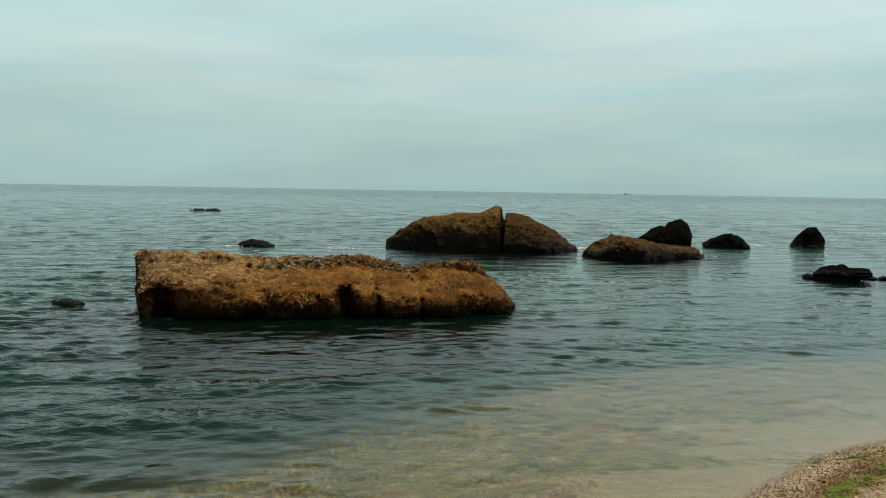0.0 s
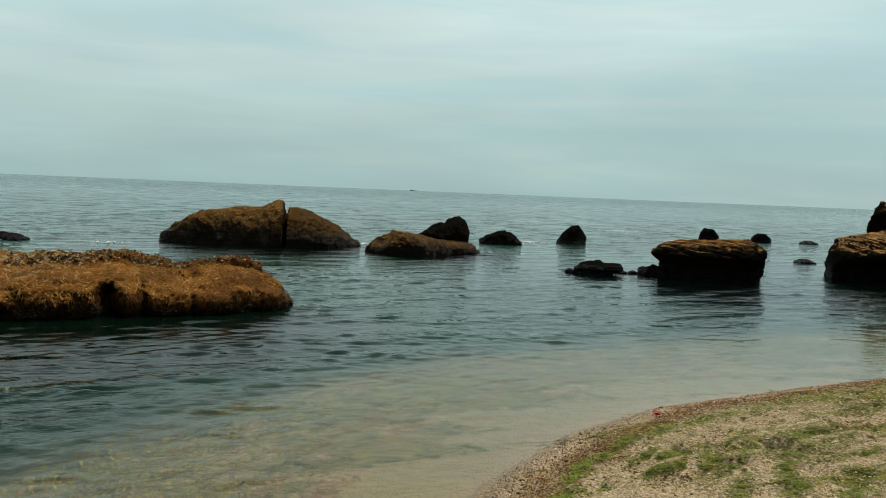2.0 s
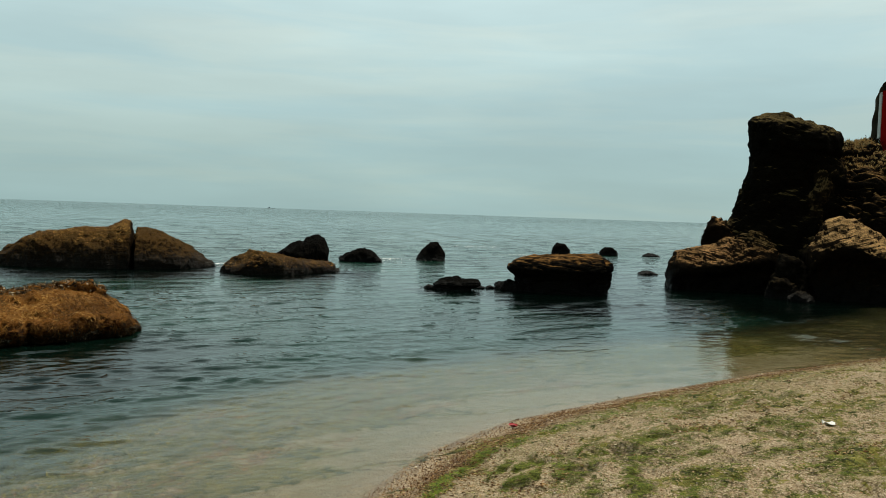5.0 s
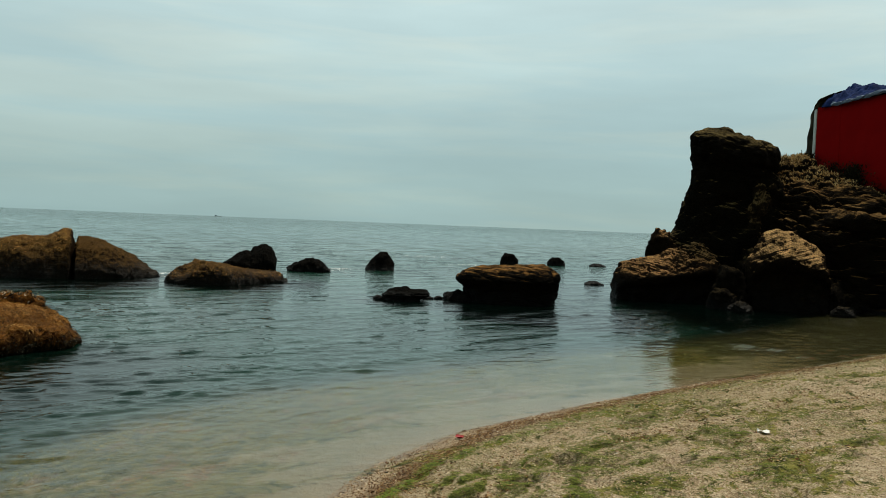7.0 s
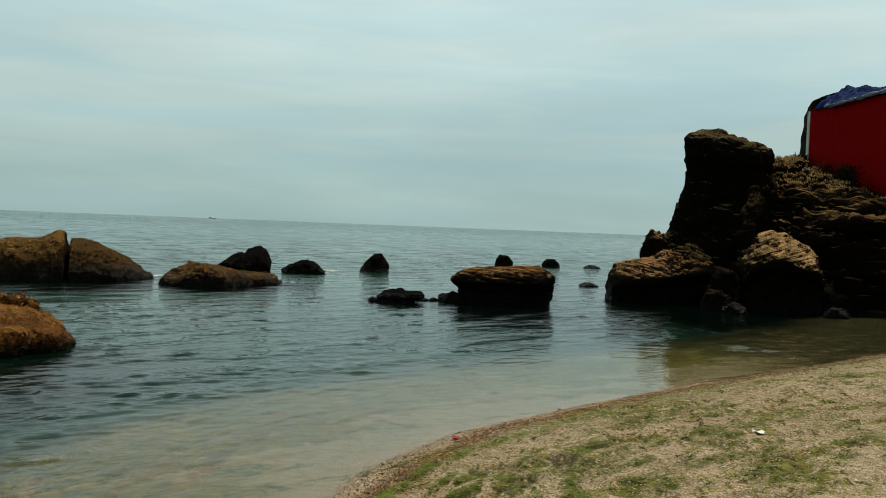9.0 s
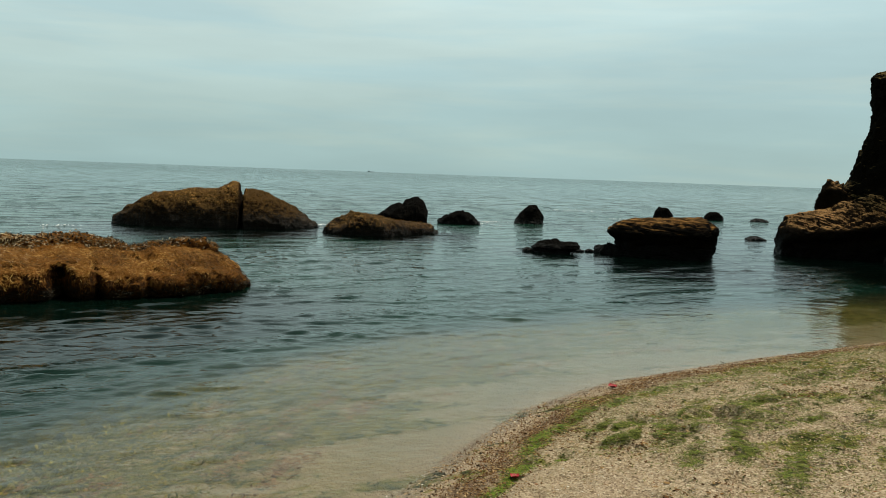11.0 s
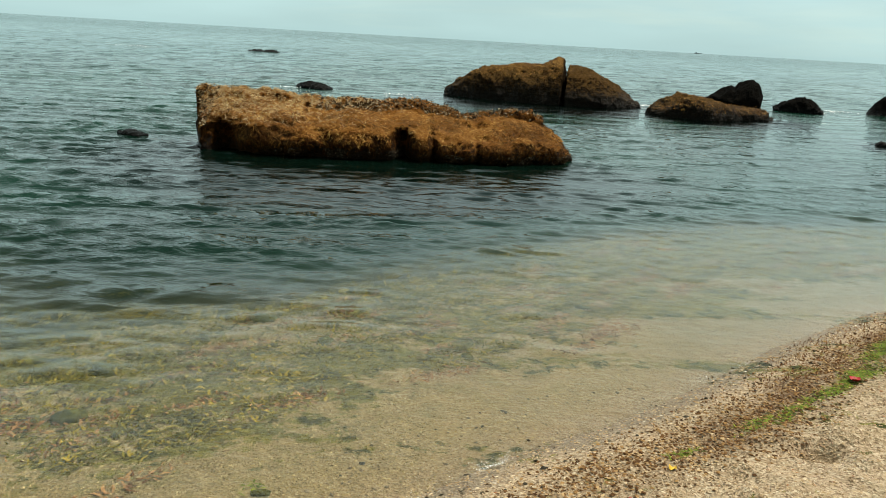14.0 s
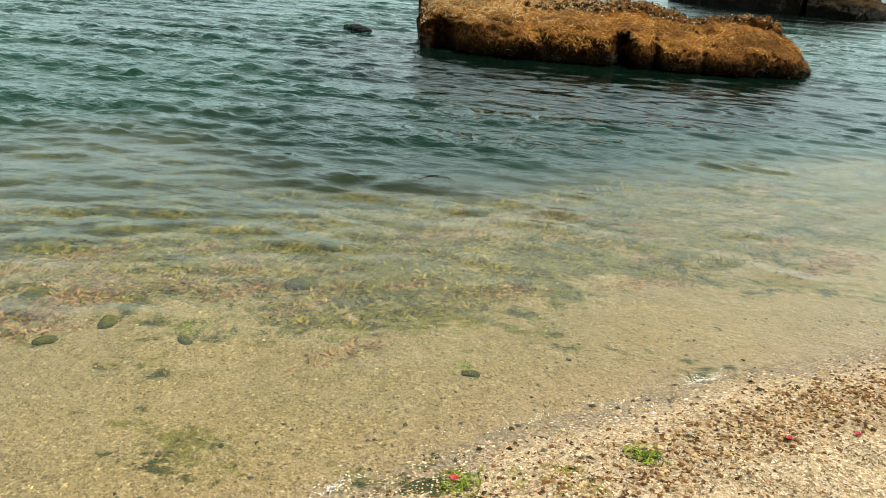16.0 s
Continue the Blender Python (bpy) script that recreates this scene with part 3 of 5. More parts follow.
# ---- the sea ----
def sea():
    cx, cy = 0.0, -1.0
    r = [1.2]
    while r[-1] < 4500:
        r.append(r[-1] * (1.01 if r[-1] < 5 else 1.0042 if r[-1] < 20 else 1.007 if r[-1] < 110 else 1.05))
    r = np.array(r)
    az = np.radians(np.concatenate([np.arange(-180, -62, 4.0), np.arange(-62, 74, 0.2), np.arange(74, 180, 4.0)]))
    R, A = np.meshgrid(r, az, indexing="ij")
    X, Y = cx + R * np.sin(A), cy + R * np.cos(A)
    ground, s = ground_height(X, Y)
    depth = np.maximum(-ground, 0)
    rng = np.random.default_rng(11)
    Z, ZN = np.zeros_like(X), np.zeros_like(X)
    cell = np.where(R < 20, R * 0.0042, R * 0.007)
    for i in range(76):
        lam = 0.14 * (3.6 / 0.14) ** (i / 75)
        a = radians(97) + rng.normal(0, 0.7 if lam < 0.8 else 0.5)
        k = 2 * np.pi / lam
        amp = 0.01 * lam * rng.uniform(0.5, 1.4) * min(1.0, lam / 0.22) / max(1.0, lam / 0.34) ** 2.0
        fade = np.clip(lam / (cell * 3.0) - 0.4, 0, 1)
        wob = 0.7 * np.sin(X * 0.7 + 1.3 * i) + 0.7 * np.sin(Y * 0.6 + 2 * i + 0.4 * X)
        ph = k * (X * np.cos(a) + Y * np.sin(a)) + wob + rng.uniform(0, 6.28)
        group = 0.6 + 0.4 * np.sin(X * (0.5 / lam ** 0.5) * np.sin(i) + Y * (0.5 / lam ** 0.5) * np.cos(i) + i)
        Z += amp * fade * group * (np.sin(ph) + 0.3 * np.cos(2 * ph))
        ZN += amp * fade * group * k * np.cos(ph)
    Z *= 0.25 / np.std(ZN[(R > 6) & (R < 14)])
    # short steep cat's paws scattered over the calm water
    paws = np.zeros_like(X)
    for i in range(22):
        lam = rng.uniform(0.16, 0.42)
        a = radians(95) + rng.normal(0, 0.35)
        ph = 2 * np.pi / lam * (X * np.cos(a) + Y * np.sin(a)) + 1.2 * np.sin(X * 0.9 + 2 * i) + rng.uniform(0, 6.28)
        paws += lam * np.clip(lam / (cell * 3.0) - 0.4, 0, 1) * np.sin(ph)
    paws *= np.clip(wavy(X * 0.5, Y * 1.7, 0.8, 43) + 0.7 * wavy(X * 0.3, Y * 0.9, 2.6, 44) - 0.35 + 0.4 * ease(9, 12, X) * ease(22, 18, Y), 0, 1.4)
    # the wind ruffles the open water on the seaward sides and leaves the bay calm
    breeze = 0.34 + 0.65 * ease(0.5, -6, X + 0.12 * (Y - 6)) + 0.7 * ease(20, 36, Y) - 0.1 * ease(4, 10, X) * ease(24, 20, Y) + 0.24 * ease(9.5, 12, X) * ease(20, 17, Y)
    # calmer in the lee of the long boulder, which mirrors in the water before it
    breeze *= 1 - 0.5 * ease(1.3, 0.7, np.hypot((X + 1.6) / 3.4, (Y - 10.2) / 2.4))
    gust = np.clip(0.55 + 0.5 * wavy(X * 0.55, Y * 1.5, 1.6, 41) + 0.35 * wavy(X * 0.5, Y * 1.4, 0.7, 42), 0, 2)
    Z *= np.clip(depth / 0.6, 0.1 + 0.8 * ease(9, 12, X), 1) * np.clip(breeze, 0.08, 1.3) * (0.45 + 0.75 * gust) * (1 + 1.0 * ease(18, 45, R))
    Z += 0.0095 * paws * np.clip(depth / 0.5, 0.15 + 0.75 * ease(9, 12, X), 1)
    me = mesh_of("sea", np.stack([X, Y, Z], -1).reshape(-1, 3), grid_faces(len(r), len(az), True)[:, ::-1], M_WATER)
    put_attribute(me, "depth", depth)
    weed = 0.45 * ease(1.2, -2.0, X - 0.2 * (Y - 6)) * ease(13, 9, Y) * ease(-5.5, -2.8, X)
    # dark reflections of the rocks, painted into the water before them
    weed = np.maximum(weed, 0.9 - 0.9 * ease(0.8, 1.5, np.hypot((X + 1.9) / 3.7, (Y - 10.9) / 2.8)))
    for rx, ry, ra, rb in ((1.2, 25.5, 3.8, 3.2), (11.2, 16.0, 2.2, 3.6), (6.2, 23.6, 2.2, 2.0), (9.1, 18.2, 1.2, 1.1), (17.5, 19.5, 4.0, 3.4), (19.5, 16.0, 3.5, 5.0)):
        weed = np.maximum(weed, 1.0 - ease(0.9, 1.5, np.hypot((X - rx) / ra, (Y - ry) / rb)))
    # the outcrop's dark reflection, painted over the pool
    weed = np.maximum(weed, ease(10.5, 13.5, X - 0.35 * (Y - 11)) * ease(25, 21, Y))
    put_attribute(me, "weed", weed)
    put_attribute(me, "wind", np.clip(breeze, 0.08, 1.1) * (0.5 + 0.5 * gust))
    put_attribute(me, "ruffle", 1.3 * ease(22, 60, Y) + 2.0 * ease(70, 260, Y))
    put_attribute(me, "chop", 0.25 * ease(15, 60, -s) + 0.75 * ease(40, 400, -s))
    ob = tagged(new("water", me), "clear shallow sea turning dark teal with small ripples", "sea", kind="structure")
    ob.visible_shadow = False
    return ob


sea()

# ---- rocks in the sea ----
def section_rock(half, section, top, depth, nu, nv, blunt, crest):
    """A loft along x of one closed section (y, z), scaled along the length by the crest height and the depth."""
    sec = np.array(section + section[:1], float)
    run = np.concatenate([[0], np.cumsum(np.hypot(*np.diff(sec, axis=0).T))])
    t = np.linspace(0, run[-1], nv, endpoint=False)
    sy, sz = np.interp(t, run, sec[:, 0]), np.interp(t, run, sec[:, 1])
    for _ in range(2):
        sy = (np.roll(sy, 1) + 2 * sy + np.roll(sy, -1)) / 4
        sz = (np.roll(sz, 1) + 2 * sz + np.roll(sz, -1)) / 4
    u = np.linspace(-1, 1, nu)
    u = np.sign(u) * np.abs(u) ** 0.9
    end = np.maximum(1 - np.abs(u) ** blunt, 0.0) ** (1 / blunt)
    hi = np.interp(u, *zip(*top)) / crest
    dp = np.interp(u, *zip(*depth)) * end
    y = sy[None] * dp[:, None]
    z = np.where(sz[None] > 0, sz[None] * (hi * end ** 0.5)[:, None], sz[None] + 0 * hi[:, None])
    return np.stack([np.repeat((u * half)[:, None], nv, 1), y, z], -1)


SECTION = [(-0.8, -1.3), (-0.82, -0.3), (-0.9, 0.0), (-1.03, 0.13), (-1.08, 0.26), (-1.0, 0.4), (-0.72, 0.54), (-0.35, 0.63), (0.05, 0.69), (0.38, 0.72), (0.5, 0.86), (0.72, 0.9), (0.9, 0.7), (1.05, 0.2), (1.1, -0.3), (1.1, -1.3)]
g = section_rock(2.905, SECTION, ((-1, 0.86), (-0.75, 0.87), (-0.5, 0.84), (-0.38, 0.75), (-0.1, 0.82), (0.2, 0.73), (0.45, 0.62), (0.56, 0.72), (0.72, 0.74), (0.84, 0.64), (0.93, 0.42), (1, 0.12)),
                 ((-1, 0.9), (-0.6, 1.05), (0.5, 1.0), (0.8, 0.8), (0.93, 0.5), (1, 0.2)), 420, 230, 22, 0.9)
g = roughen(g, 0.1, 0.9, 3, 0.1, 1.3, cracks=0.0)
g[..., 0] -= 0.17 * (g[..., 1] + 0.9) * ease(-0.1, -1.0, g[..., 0] / 2.98)
U, Zt = g[..., 0] / 2.98, g[..., 2]
front = (g[..., 1] < -0.3) & (Zt > -0.4)
for at_u, wide, deep in ((0.05, 0.04, 0.55), (0.2, 0.02, 0.2), (-0.85, 0.085, 0.6), (-0.6, 0.06, 0.1), (0.42, 0.02, 0.1), (-0.35, 0.03, 0.08)):
    g[..., 1] += np.where(front, deep * np.exp(-((U + 0.05 * (Zt - 0.2) - at_u) / wide) ** 2) * ease(0.52, 0.3, Zt), 0)
crust = ease(0.2, 0.45, g[..., 1]) * ease(0.3, 0.6, Zt)
nr = normals_of(g)
g = g + nr * (crust.ravel() * (0.045 * fbm(g.reshape(-1, 3), 7.0, 4, 5) + 0.035 * (crag(g.reshape(-1, 3), 9.0, 5) - 0.3))).reshape(g.shape[:2])[..., None]
g = g + normals_of(g) * (0.035 * fbm(g.reshape(-1, 3), 4.0, 4, 15) * (1 - crust.ravel())).reshape(g.shape[:2])[..., None]
MAIN = g
main_rock = rock("boulder", g, M_GOLD, (-1.795, 12.71, 0), 9, "long low boulder in shallow sea, coated in golden dry weed", group="rocks in the sea")

g = long_rock(3.2, ((-1, 0.3), (-0.88, 0.65), (-0.6, 1.0), (-0.3, 1.15), (0.0, 1.18), (0.1, 1.34), (0.14, 1.42), (0.2, 1.4), (0.215, 1.2), (0.226, 0.5), (0.236, 0.5), (0.248, 1.1), (0.27, 1.2), (0.36, 1.2), (0.45, 1.12), (0.58, 0.95), (0.75, 0.72), (1, 0.1)),
              ((-1, 0.7), (0, 1.5), (0.212, 1.5), (0.225, 0.8), (0.237, 0.8), (0.25, 1.5), (0.7, 1.3), (1, 0.6)), ((-1, 0.8), (0, 1.6), (1, 0.7)), nu=340, nv=130, power=2.2, blunt=4)
g = roughen(g, 0.07, 0.9, 8, 0.1, 1.3, 0.03, 2.2, cracks=0.35)
SPLIT = g
split_rock = rock("split_boulder", g, M_BROWN, (1.2, 26.7, 0), -6, "large rounded brown boulder with a deep crack, in the sea", group="rocks in the sea")

g = long_rock(1.9, ((-1, 0.2), (-0.78, 0.5), (-0.5, 0.66), (-0.2, 0.56), (0.1, 0.42), (0.4, 0.36), (0.8, 0.26), (1, 0.05)), ((-1, 0.6), (-0.3, 1.3), (0.4, 0.8), (1, 0.4)), ((-1, 0.6), (0, 1.2), (1, 1.0)), nu=140, nv=80, blunt=3.5)
LOW = roughen(g, 0.07, 1.1, 12, 0.16, 1.6)
low_rock = rock("low_boulder", LOW, M_BROWN, (6.1, 24.2, 0), 10, "low brown weed-coated boulder barely above the water", group="rocks in the sea")
g = long_rock(1.15, ((-1, 0.06), (-0.6, 0.32), (-0.15, 0.62), (0.12, 0.78), (0.22, 0.74), (0.35, 0.9), (0.66, 1.02), (0.84, 0.9), (0.93, 0.66), (1, 0.5)), ((-1, 0.5), (0.5, 0.8), (1, 0.7)), ((-1, 0.5), (1, 0.7)), nu=110, nv=70, power=2.2, blunt=14)
rock("dark_rock", roughen(g, 0.05, 1.4, 15, 0.14, 2.2), M_BLACK, (7.6, 28.4, 0), -15, "black wedge-shaped rock rising from the sea", group="rocks in the sea")
g = long_rock(0.82, ((-1, 0.15), (-0.4, 0.4), (0.2, 0.5), (0.6, 0.36), (1, 0.1)), ((-1, 0.4), (1, 0.4)), ((-1, 0.4), (1, 0.4)), nu=70, nv=50, blunt=4)
rock("small_rock", roughen(g, 0.06, 1.8, 18, 0.12, 2.5), M_BLACK, (10.3, 29.0, 0), -20, "small black rock awash in the sea", group="rocks in the sea")
g = tall_rock(((-1.2, -0.9, 0.9, -0.8, 0.8), (0, -0.66, 0.62, -0.6, 0.6), (0.3, -0.5, 0.58, -0.5, 0.5), (0.6, -0.22, 0.4, -0.35, 0.35), (0.75, -0.1, 0.28, -0.25, 0.25)), 60, 60)
rock("pointed_rock", roughen(g, 0.05, 1.6, 21, 0.1, 2.2), M_BLACK, (13.8, 30.1, 0), -25, "pointed black rock standing in the sea", group="rocks in the sea")
g = tall_rock(((-0.9, -0.55, 0.5, -0.45, 0.5), (-0.05, -0.55, 0.52, -0.42, 0.5), (0.06, -0.58, 0.6, -0.44, 0.5), (0.13, -0.62, 0.72, -0.46, 0.52), (0.17, -0.6, 0.8, -0.48, 0.52), (0.25, -0.55, 0.82, -0.42, 0.5), (0.3, -0.45, 0.7, -0.3, 0.42), (0.34, -0.3, 0.25, -0.15, 0.3)), 80, 120, 2.4) * (0.84, 0.85, 0.8)
rock("flat_rock", roughen(g, 0.04, 2.2, 24, 0.08, 2.6, 0.035, 9), M_BLACK, (9.18, 18.5, 0), -27, "flat black slab of rock just above the water", group="rocks in the sea")
for at, half, hi, seed, label in (((8.66, 18.8, 0), 0.17, 0.11, 25, "small black stone beside the flat slab"), ((10.05, 18.75, 0), 0.16, 0.07, 26, "black stone tip awash beside the flat slab"), ((10.35, 18.65, 0), 0.13, 0.09, 28, "black stone tip awash near the flat-topped rock")):
    g = long_rock(half, ((-1, hi * 0.5), (-0.3, hi), (0.4, hi * 0.8), (1, hi * 0.3)), ((-1, half * 0.7), (1, half * 0.7)), ((-1, half * 0.7), (1, half * 0.7)), nu=40, nv=30, blunt=4)
    rock("small_rock", roughen(g, 0.02, 4.0, seed, 0.03, 5), M_BLACK, at, -30, label, group="rocks in the sea")
g = tall_rock(((-1.5, -1.1, 1.3, -1.1, 1.2), (-0.3, -0.95, 1.3, -1.0, 1.1), (0.08, -0.98, 1.32, -1.0, 1.0), (0.3, -1.12, 1.34, -1.03, 1.0), (0.4, -1.14, 1.34, -1.04, 1.0), (0.48, -1.24, 1.37, -1.08, 1.1), (0.6, -1.34, 1.42, -1.12, 1.1), (0.74, -1.3, 1.38, -1.04, 1.05), (0.84, -1.16, 1.2, -0.9, 0.95)), 120, 200, 2.9)
g[..., 2] += 0.06 * (g[..., 0] / 1.2) * ease(0.5, 0.9, g[..., 2])
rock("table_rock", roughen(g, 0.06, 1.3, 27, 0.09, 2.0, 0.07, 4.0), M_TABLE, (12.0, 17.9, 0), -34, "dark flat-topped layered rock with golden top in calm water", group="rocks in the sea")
g = long_rock(0.4, ((-1, 0.3), (0, 0.42), (0.6, 0.3), (1, 0.1)), ((-1, 0.3), (1, 0.4)), ((-1, 0.3), (1, 0.4)), nu=50, nv=36)
rock("small_rock", roughen(g, 0.04, 2.2, 33, 0.08, 3), M_LEDGE, (18.3, 24.6, 0), -40, "brown rock showing behind the flat-topped rock", group="rocks in the sea")
g = long_rock(0.4, ((-1, 0.15), (0, 0.24), (1, 0.2)), ((-1, 0.3), (1, 0.4)), ((-1, 0.3), (1, 0.4)), nu=50, nv=36)
rock("small_rock", roughen(g, 0.04, 2.5, 31, 0.08, 3), M_BLACK, (10.82, 18.4, 0), -30, "small black ledge beside the flat-topped rock", group="rocks in the sea")
for at, half, hi, seed, label in (((23.9, 35.6, 0), 0.5, 0.62, 41, "rounded black rock out in the sea"), ((26.6, 35.0, 0), 0.5, 0.46, 43, "low black rock out in the sea"),
                                  ((29.0, 34.4, 0), 0.45, 0.18, 45, "black rock almost covered by the sea"), ((19.3, 23.0, 0), 0.35, 0.1, 47, "dark rock awash near the outcrop"),
                                  ((-6.2, 26.0, 0), 0.6, 0.2, 49, "dark rock awash behind the long boulder"), ((-6.1, 12.7, 0), 0.26, 0.06, 51, "dark rock tip breaking the rippled surface"),
                                  ((-19.1, 63.5, 0), 1.3, 0.06, 53, "dark reef just breaking the surface far out")):
    g = long_rock(half, ((-1, hi * 0.4), (-0.4, hi), (0.4, hi * 0.9), (1, hi * 0.3)), ((-1, half * 0.6), (1, half * 0.6)), ((-1, half * 0.6), (1, half * 0.6)), nu=50, nv=36, blunt=4)
    rock("small_rock", roughen(g, 0.05 * half / 0.5, 2.0, seed, 0.08, 2.5), M_BLACK, at, -30, label, group="rocks in the sea")

# ---- rocky outcrop at the end of the beach ----
AX = -49.0
cliff = new("rocky_outcrop")
tagged(cliff, "dark craggy rock outcrop with a leaning pinnacle at the water's edge", "cliff")


def facing(t, r, z=0.0):
    """A place by metres along the outcrop's face and metres out from the beach."""
    a = radians(AX)
    return (t * math.cos(a) - r * math.sin(a), t * math.sin(a) + r * math.cos(a), z)


def crag_part(name, g, mat, t, r, label=""):
    ob = part(name, loft_mesh(name, g, mat), cliff, label)
    ob.matrix_world = pose(*facing(t, r), 0, 0, AX)
    return ob


g = tall_rock(((-1.5, -2.6, 2.4, -1.6, 2.0), (0, -2.45, 2.3, -1.5, 1.8), (1.5, -2.2, 2.0, -1.3, 1.6), (2.2, -1.75, 1.9, -1.2, 1.5), (2.9, -1.6, 1.6, -1.1, 1.4), (3.3, -1.45, 1.5, -1.05, 1.4), (3.75, -1.3, 1.45, -1.05, 1.3),
               (4.15, -1.28, 1.2, -1.1, 1.3), (4.35, -1.32, 1.3, -1.25, 1.4), (4.8, -1.32, 1.3, -1.2, 1.3), (5.0, -1.22, 1.2, -1.0, 1.1), (5.12, -1.1, 1.0, -0.7, 0.9), (5.2, -1.0, 0.7, -0.4, 0.7)), 210, 190)
g[..., 2] -= 0.24 * g[..., 0] * ease(3.9, 4.7, g[..., 2])
crag_part("pinnacle", roughen(g, 0.11, 0.9, 61, 0.2, 1.1, 0.05, 2.2), M_CLIFF, 0, 26.9, "leaning dark rock pinnacle with a cap painted sunlit")
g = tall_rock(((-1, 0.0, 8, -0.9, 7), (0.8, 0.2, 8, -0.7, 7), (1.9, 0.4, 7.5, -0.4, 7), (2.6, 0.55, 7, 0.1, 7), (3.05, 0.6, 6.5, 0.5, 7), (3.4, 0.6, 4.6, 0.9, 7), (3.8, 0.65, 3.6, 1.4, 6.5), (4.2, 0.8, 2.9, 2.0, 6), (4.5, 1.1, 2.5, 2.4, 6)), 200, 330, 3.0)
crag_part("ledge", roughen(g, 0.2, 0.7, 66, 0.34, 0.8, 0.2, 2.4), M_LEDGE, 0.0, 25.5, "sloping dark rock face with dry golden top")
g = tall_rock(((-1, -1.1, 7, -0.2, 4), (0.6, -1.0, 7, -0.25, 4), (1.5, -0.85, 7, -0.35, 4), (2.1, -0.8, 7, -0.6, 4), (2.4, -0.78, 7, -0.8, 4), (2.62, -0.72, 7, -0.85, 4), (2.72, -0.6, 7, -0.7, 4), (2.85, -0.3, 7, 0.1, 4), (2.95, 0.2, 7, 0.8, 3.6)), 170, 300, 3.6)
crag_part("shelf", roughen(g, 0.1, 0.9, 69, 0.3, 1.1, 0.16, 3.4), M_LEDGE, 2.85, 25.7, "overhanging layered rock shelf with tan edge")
g = tall_rock(((-0.6, -0.5, 0.6, -0.5, 1.4), (1.0, -0.42, 0.5, -0.5, 1.3), (1.6, -0.34, 0.42, -0.45, 1.2), (2.5, -0.26, 0.42, -0.38, 1.2), (3.1, -0.12, 0.5, -0.28, 1.2), (3.5, 0.08, 0.6, -0.1, 1.1), (3.75, 0.25, 0.62, 0.15, 0.9)), 150, 110, 2.4)
crag_part("fin", roughen(g, 0.12, 1.2, 72, 0.34, 1.5), M_FIN, 0.55, 26.0, "upright fin of pale layered rock")
g = section_rock(1.62, [(-0.75, -1.2), (-0.78, 0.1), (-0.88, 0.62), (-1.08, 0.86), (-1.12, 0.98), (-0.9, 1.22), (-0.4, 1.56), (0.15, 1.82), (0.6, 1.76), (1.1, 1.2), (1.25, -1.2)],
                 ((-1, 0.75), (-0.88, 1.1), (-0.5, 1.26), (-0.2, 1.4), (0.2, 1.66), (0.47, 1.86), (0.62, 1.84), (0.8, 1.6), (0.92, 1.2), (1, 0.8)), ((-1, 0.7), (-0.6, 0.95), (0.4, 1.0), (1, 0.85)), 220, 170, 7, 1.84)
rock("boulder", roughen(g, 0.09, 0.9, 71, 0.12, 1.2, 0.05, 3.4), M_TAN_RISING, facing(-1.68, 24.9), AX + 16, "dark layered boulder with tan top below the outcrop", group="boulders at the outcrop")
g = section_rock(1.05, [(-0.7, -1.2), (-0.72, 0.2), (-0.82, 1.0), (-1.06, 1.26), (-1.1, 1.4), (-0.92, 1.64), (-0.5, 1.95), (0.05, 2.2), (0.6, 2.2), (1.1, 1.5), (1.3, -1.2)],
                 ((-1, 1.35), (-0.85, 1.7), (-0.62, 2.12), (-0.3, 2.26), (0.0, 2.2), (0.3, 2.02), (0.7, 1.82), (0.9, 1.6), (1, 1.2)), ((-1, 0.85), (-0.4, 1.05), (0.5, 1.0), (1, 0.8)), 180, 170, 7, 2.2)
rock("boulder", roughen(g, 0.08, 0.9, 76, 0.12, 1.2, 0.05, 3.0), M_TAN, facing(1.55, 24.3), AX + 4, "large dark boulder with pale tan cap beside the pool", group="boulders at the outcrop")
for t, r, half, hi, seed, mat, label in ((-1.95, 26.0, 0.62, 2.15, 81, M_TAN_RISING, "small upright tan boulder against the pinnacle"), (0.1, 23.9, 0.55, 1.1, 83, M_DARK, "dark broken boulder wedged between larger ones"),
                                         (-0.15, 23.2, 0.4, 0.6, 85, M_DARK, "dark boulder at the water's edge"), (0.35, 22.6, 0.3, 0.28, 87, M_DARK, "small dark stone in the pool"),
                                         (2.75, 24.6, 0.65, 0.85, 89, M_DARK, "dark boulder below the rock face"), (4.1, 26.4, 0.45, 0.55, 91, M_DARK, "dark stone on the sand beside the pool"),
                                         (0.9, 24.9, 0.8, 1.5, 93, M_DARK, "dark boulder behind the tan boulders"), (2.9, 23.4, 0.3, 0.25, 95, M_DARK, "dark stone in the pool")):
    g = long_rock(half, ((-1, hi * 0.45), (-0.4, hi), (0.3, hi * 0.92), (1, hi * 0.4)), ((-1, half * 0.8), (1, half * 0.8)), ((-1, half * 0.8), (1, half * 0.8)), base=-0.8, nu=70, nv=56, blunt=4)
    rock("boulder", roughen(g, 0.09 * half / 0.5, 1.5, seed, 0.16 * half / 0.5, 1.8, 0.03, 4), mat, facing(t, r), AX + seed % 40 - 20, label, group="boulders at the outcrop")

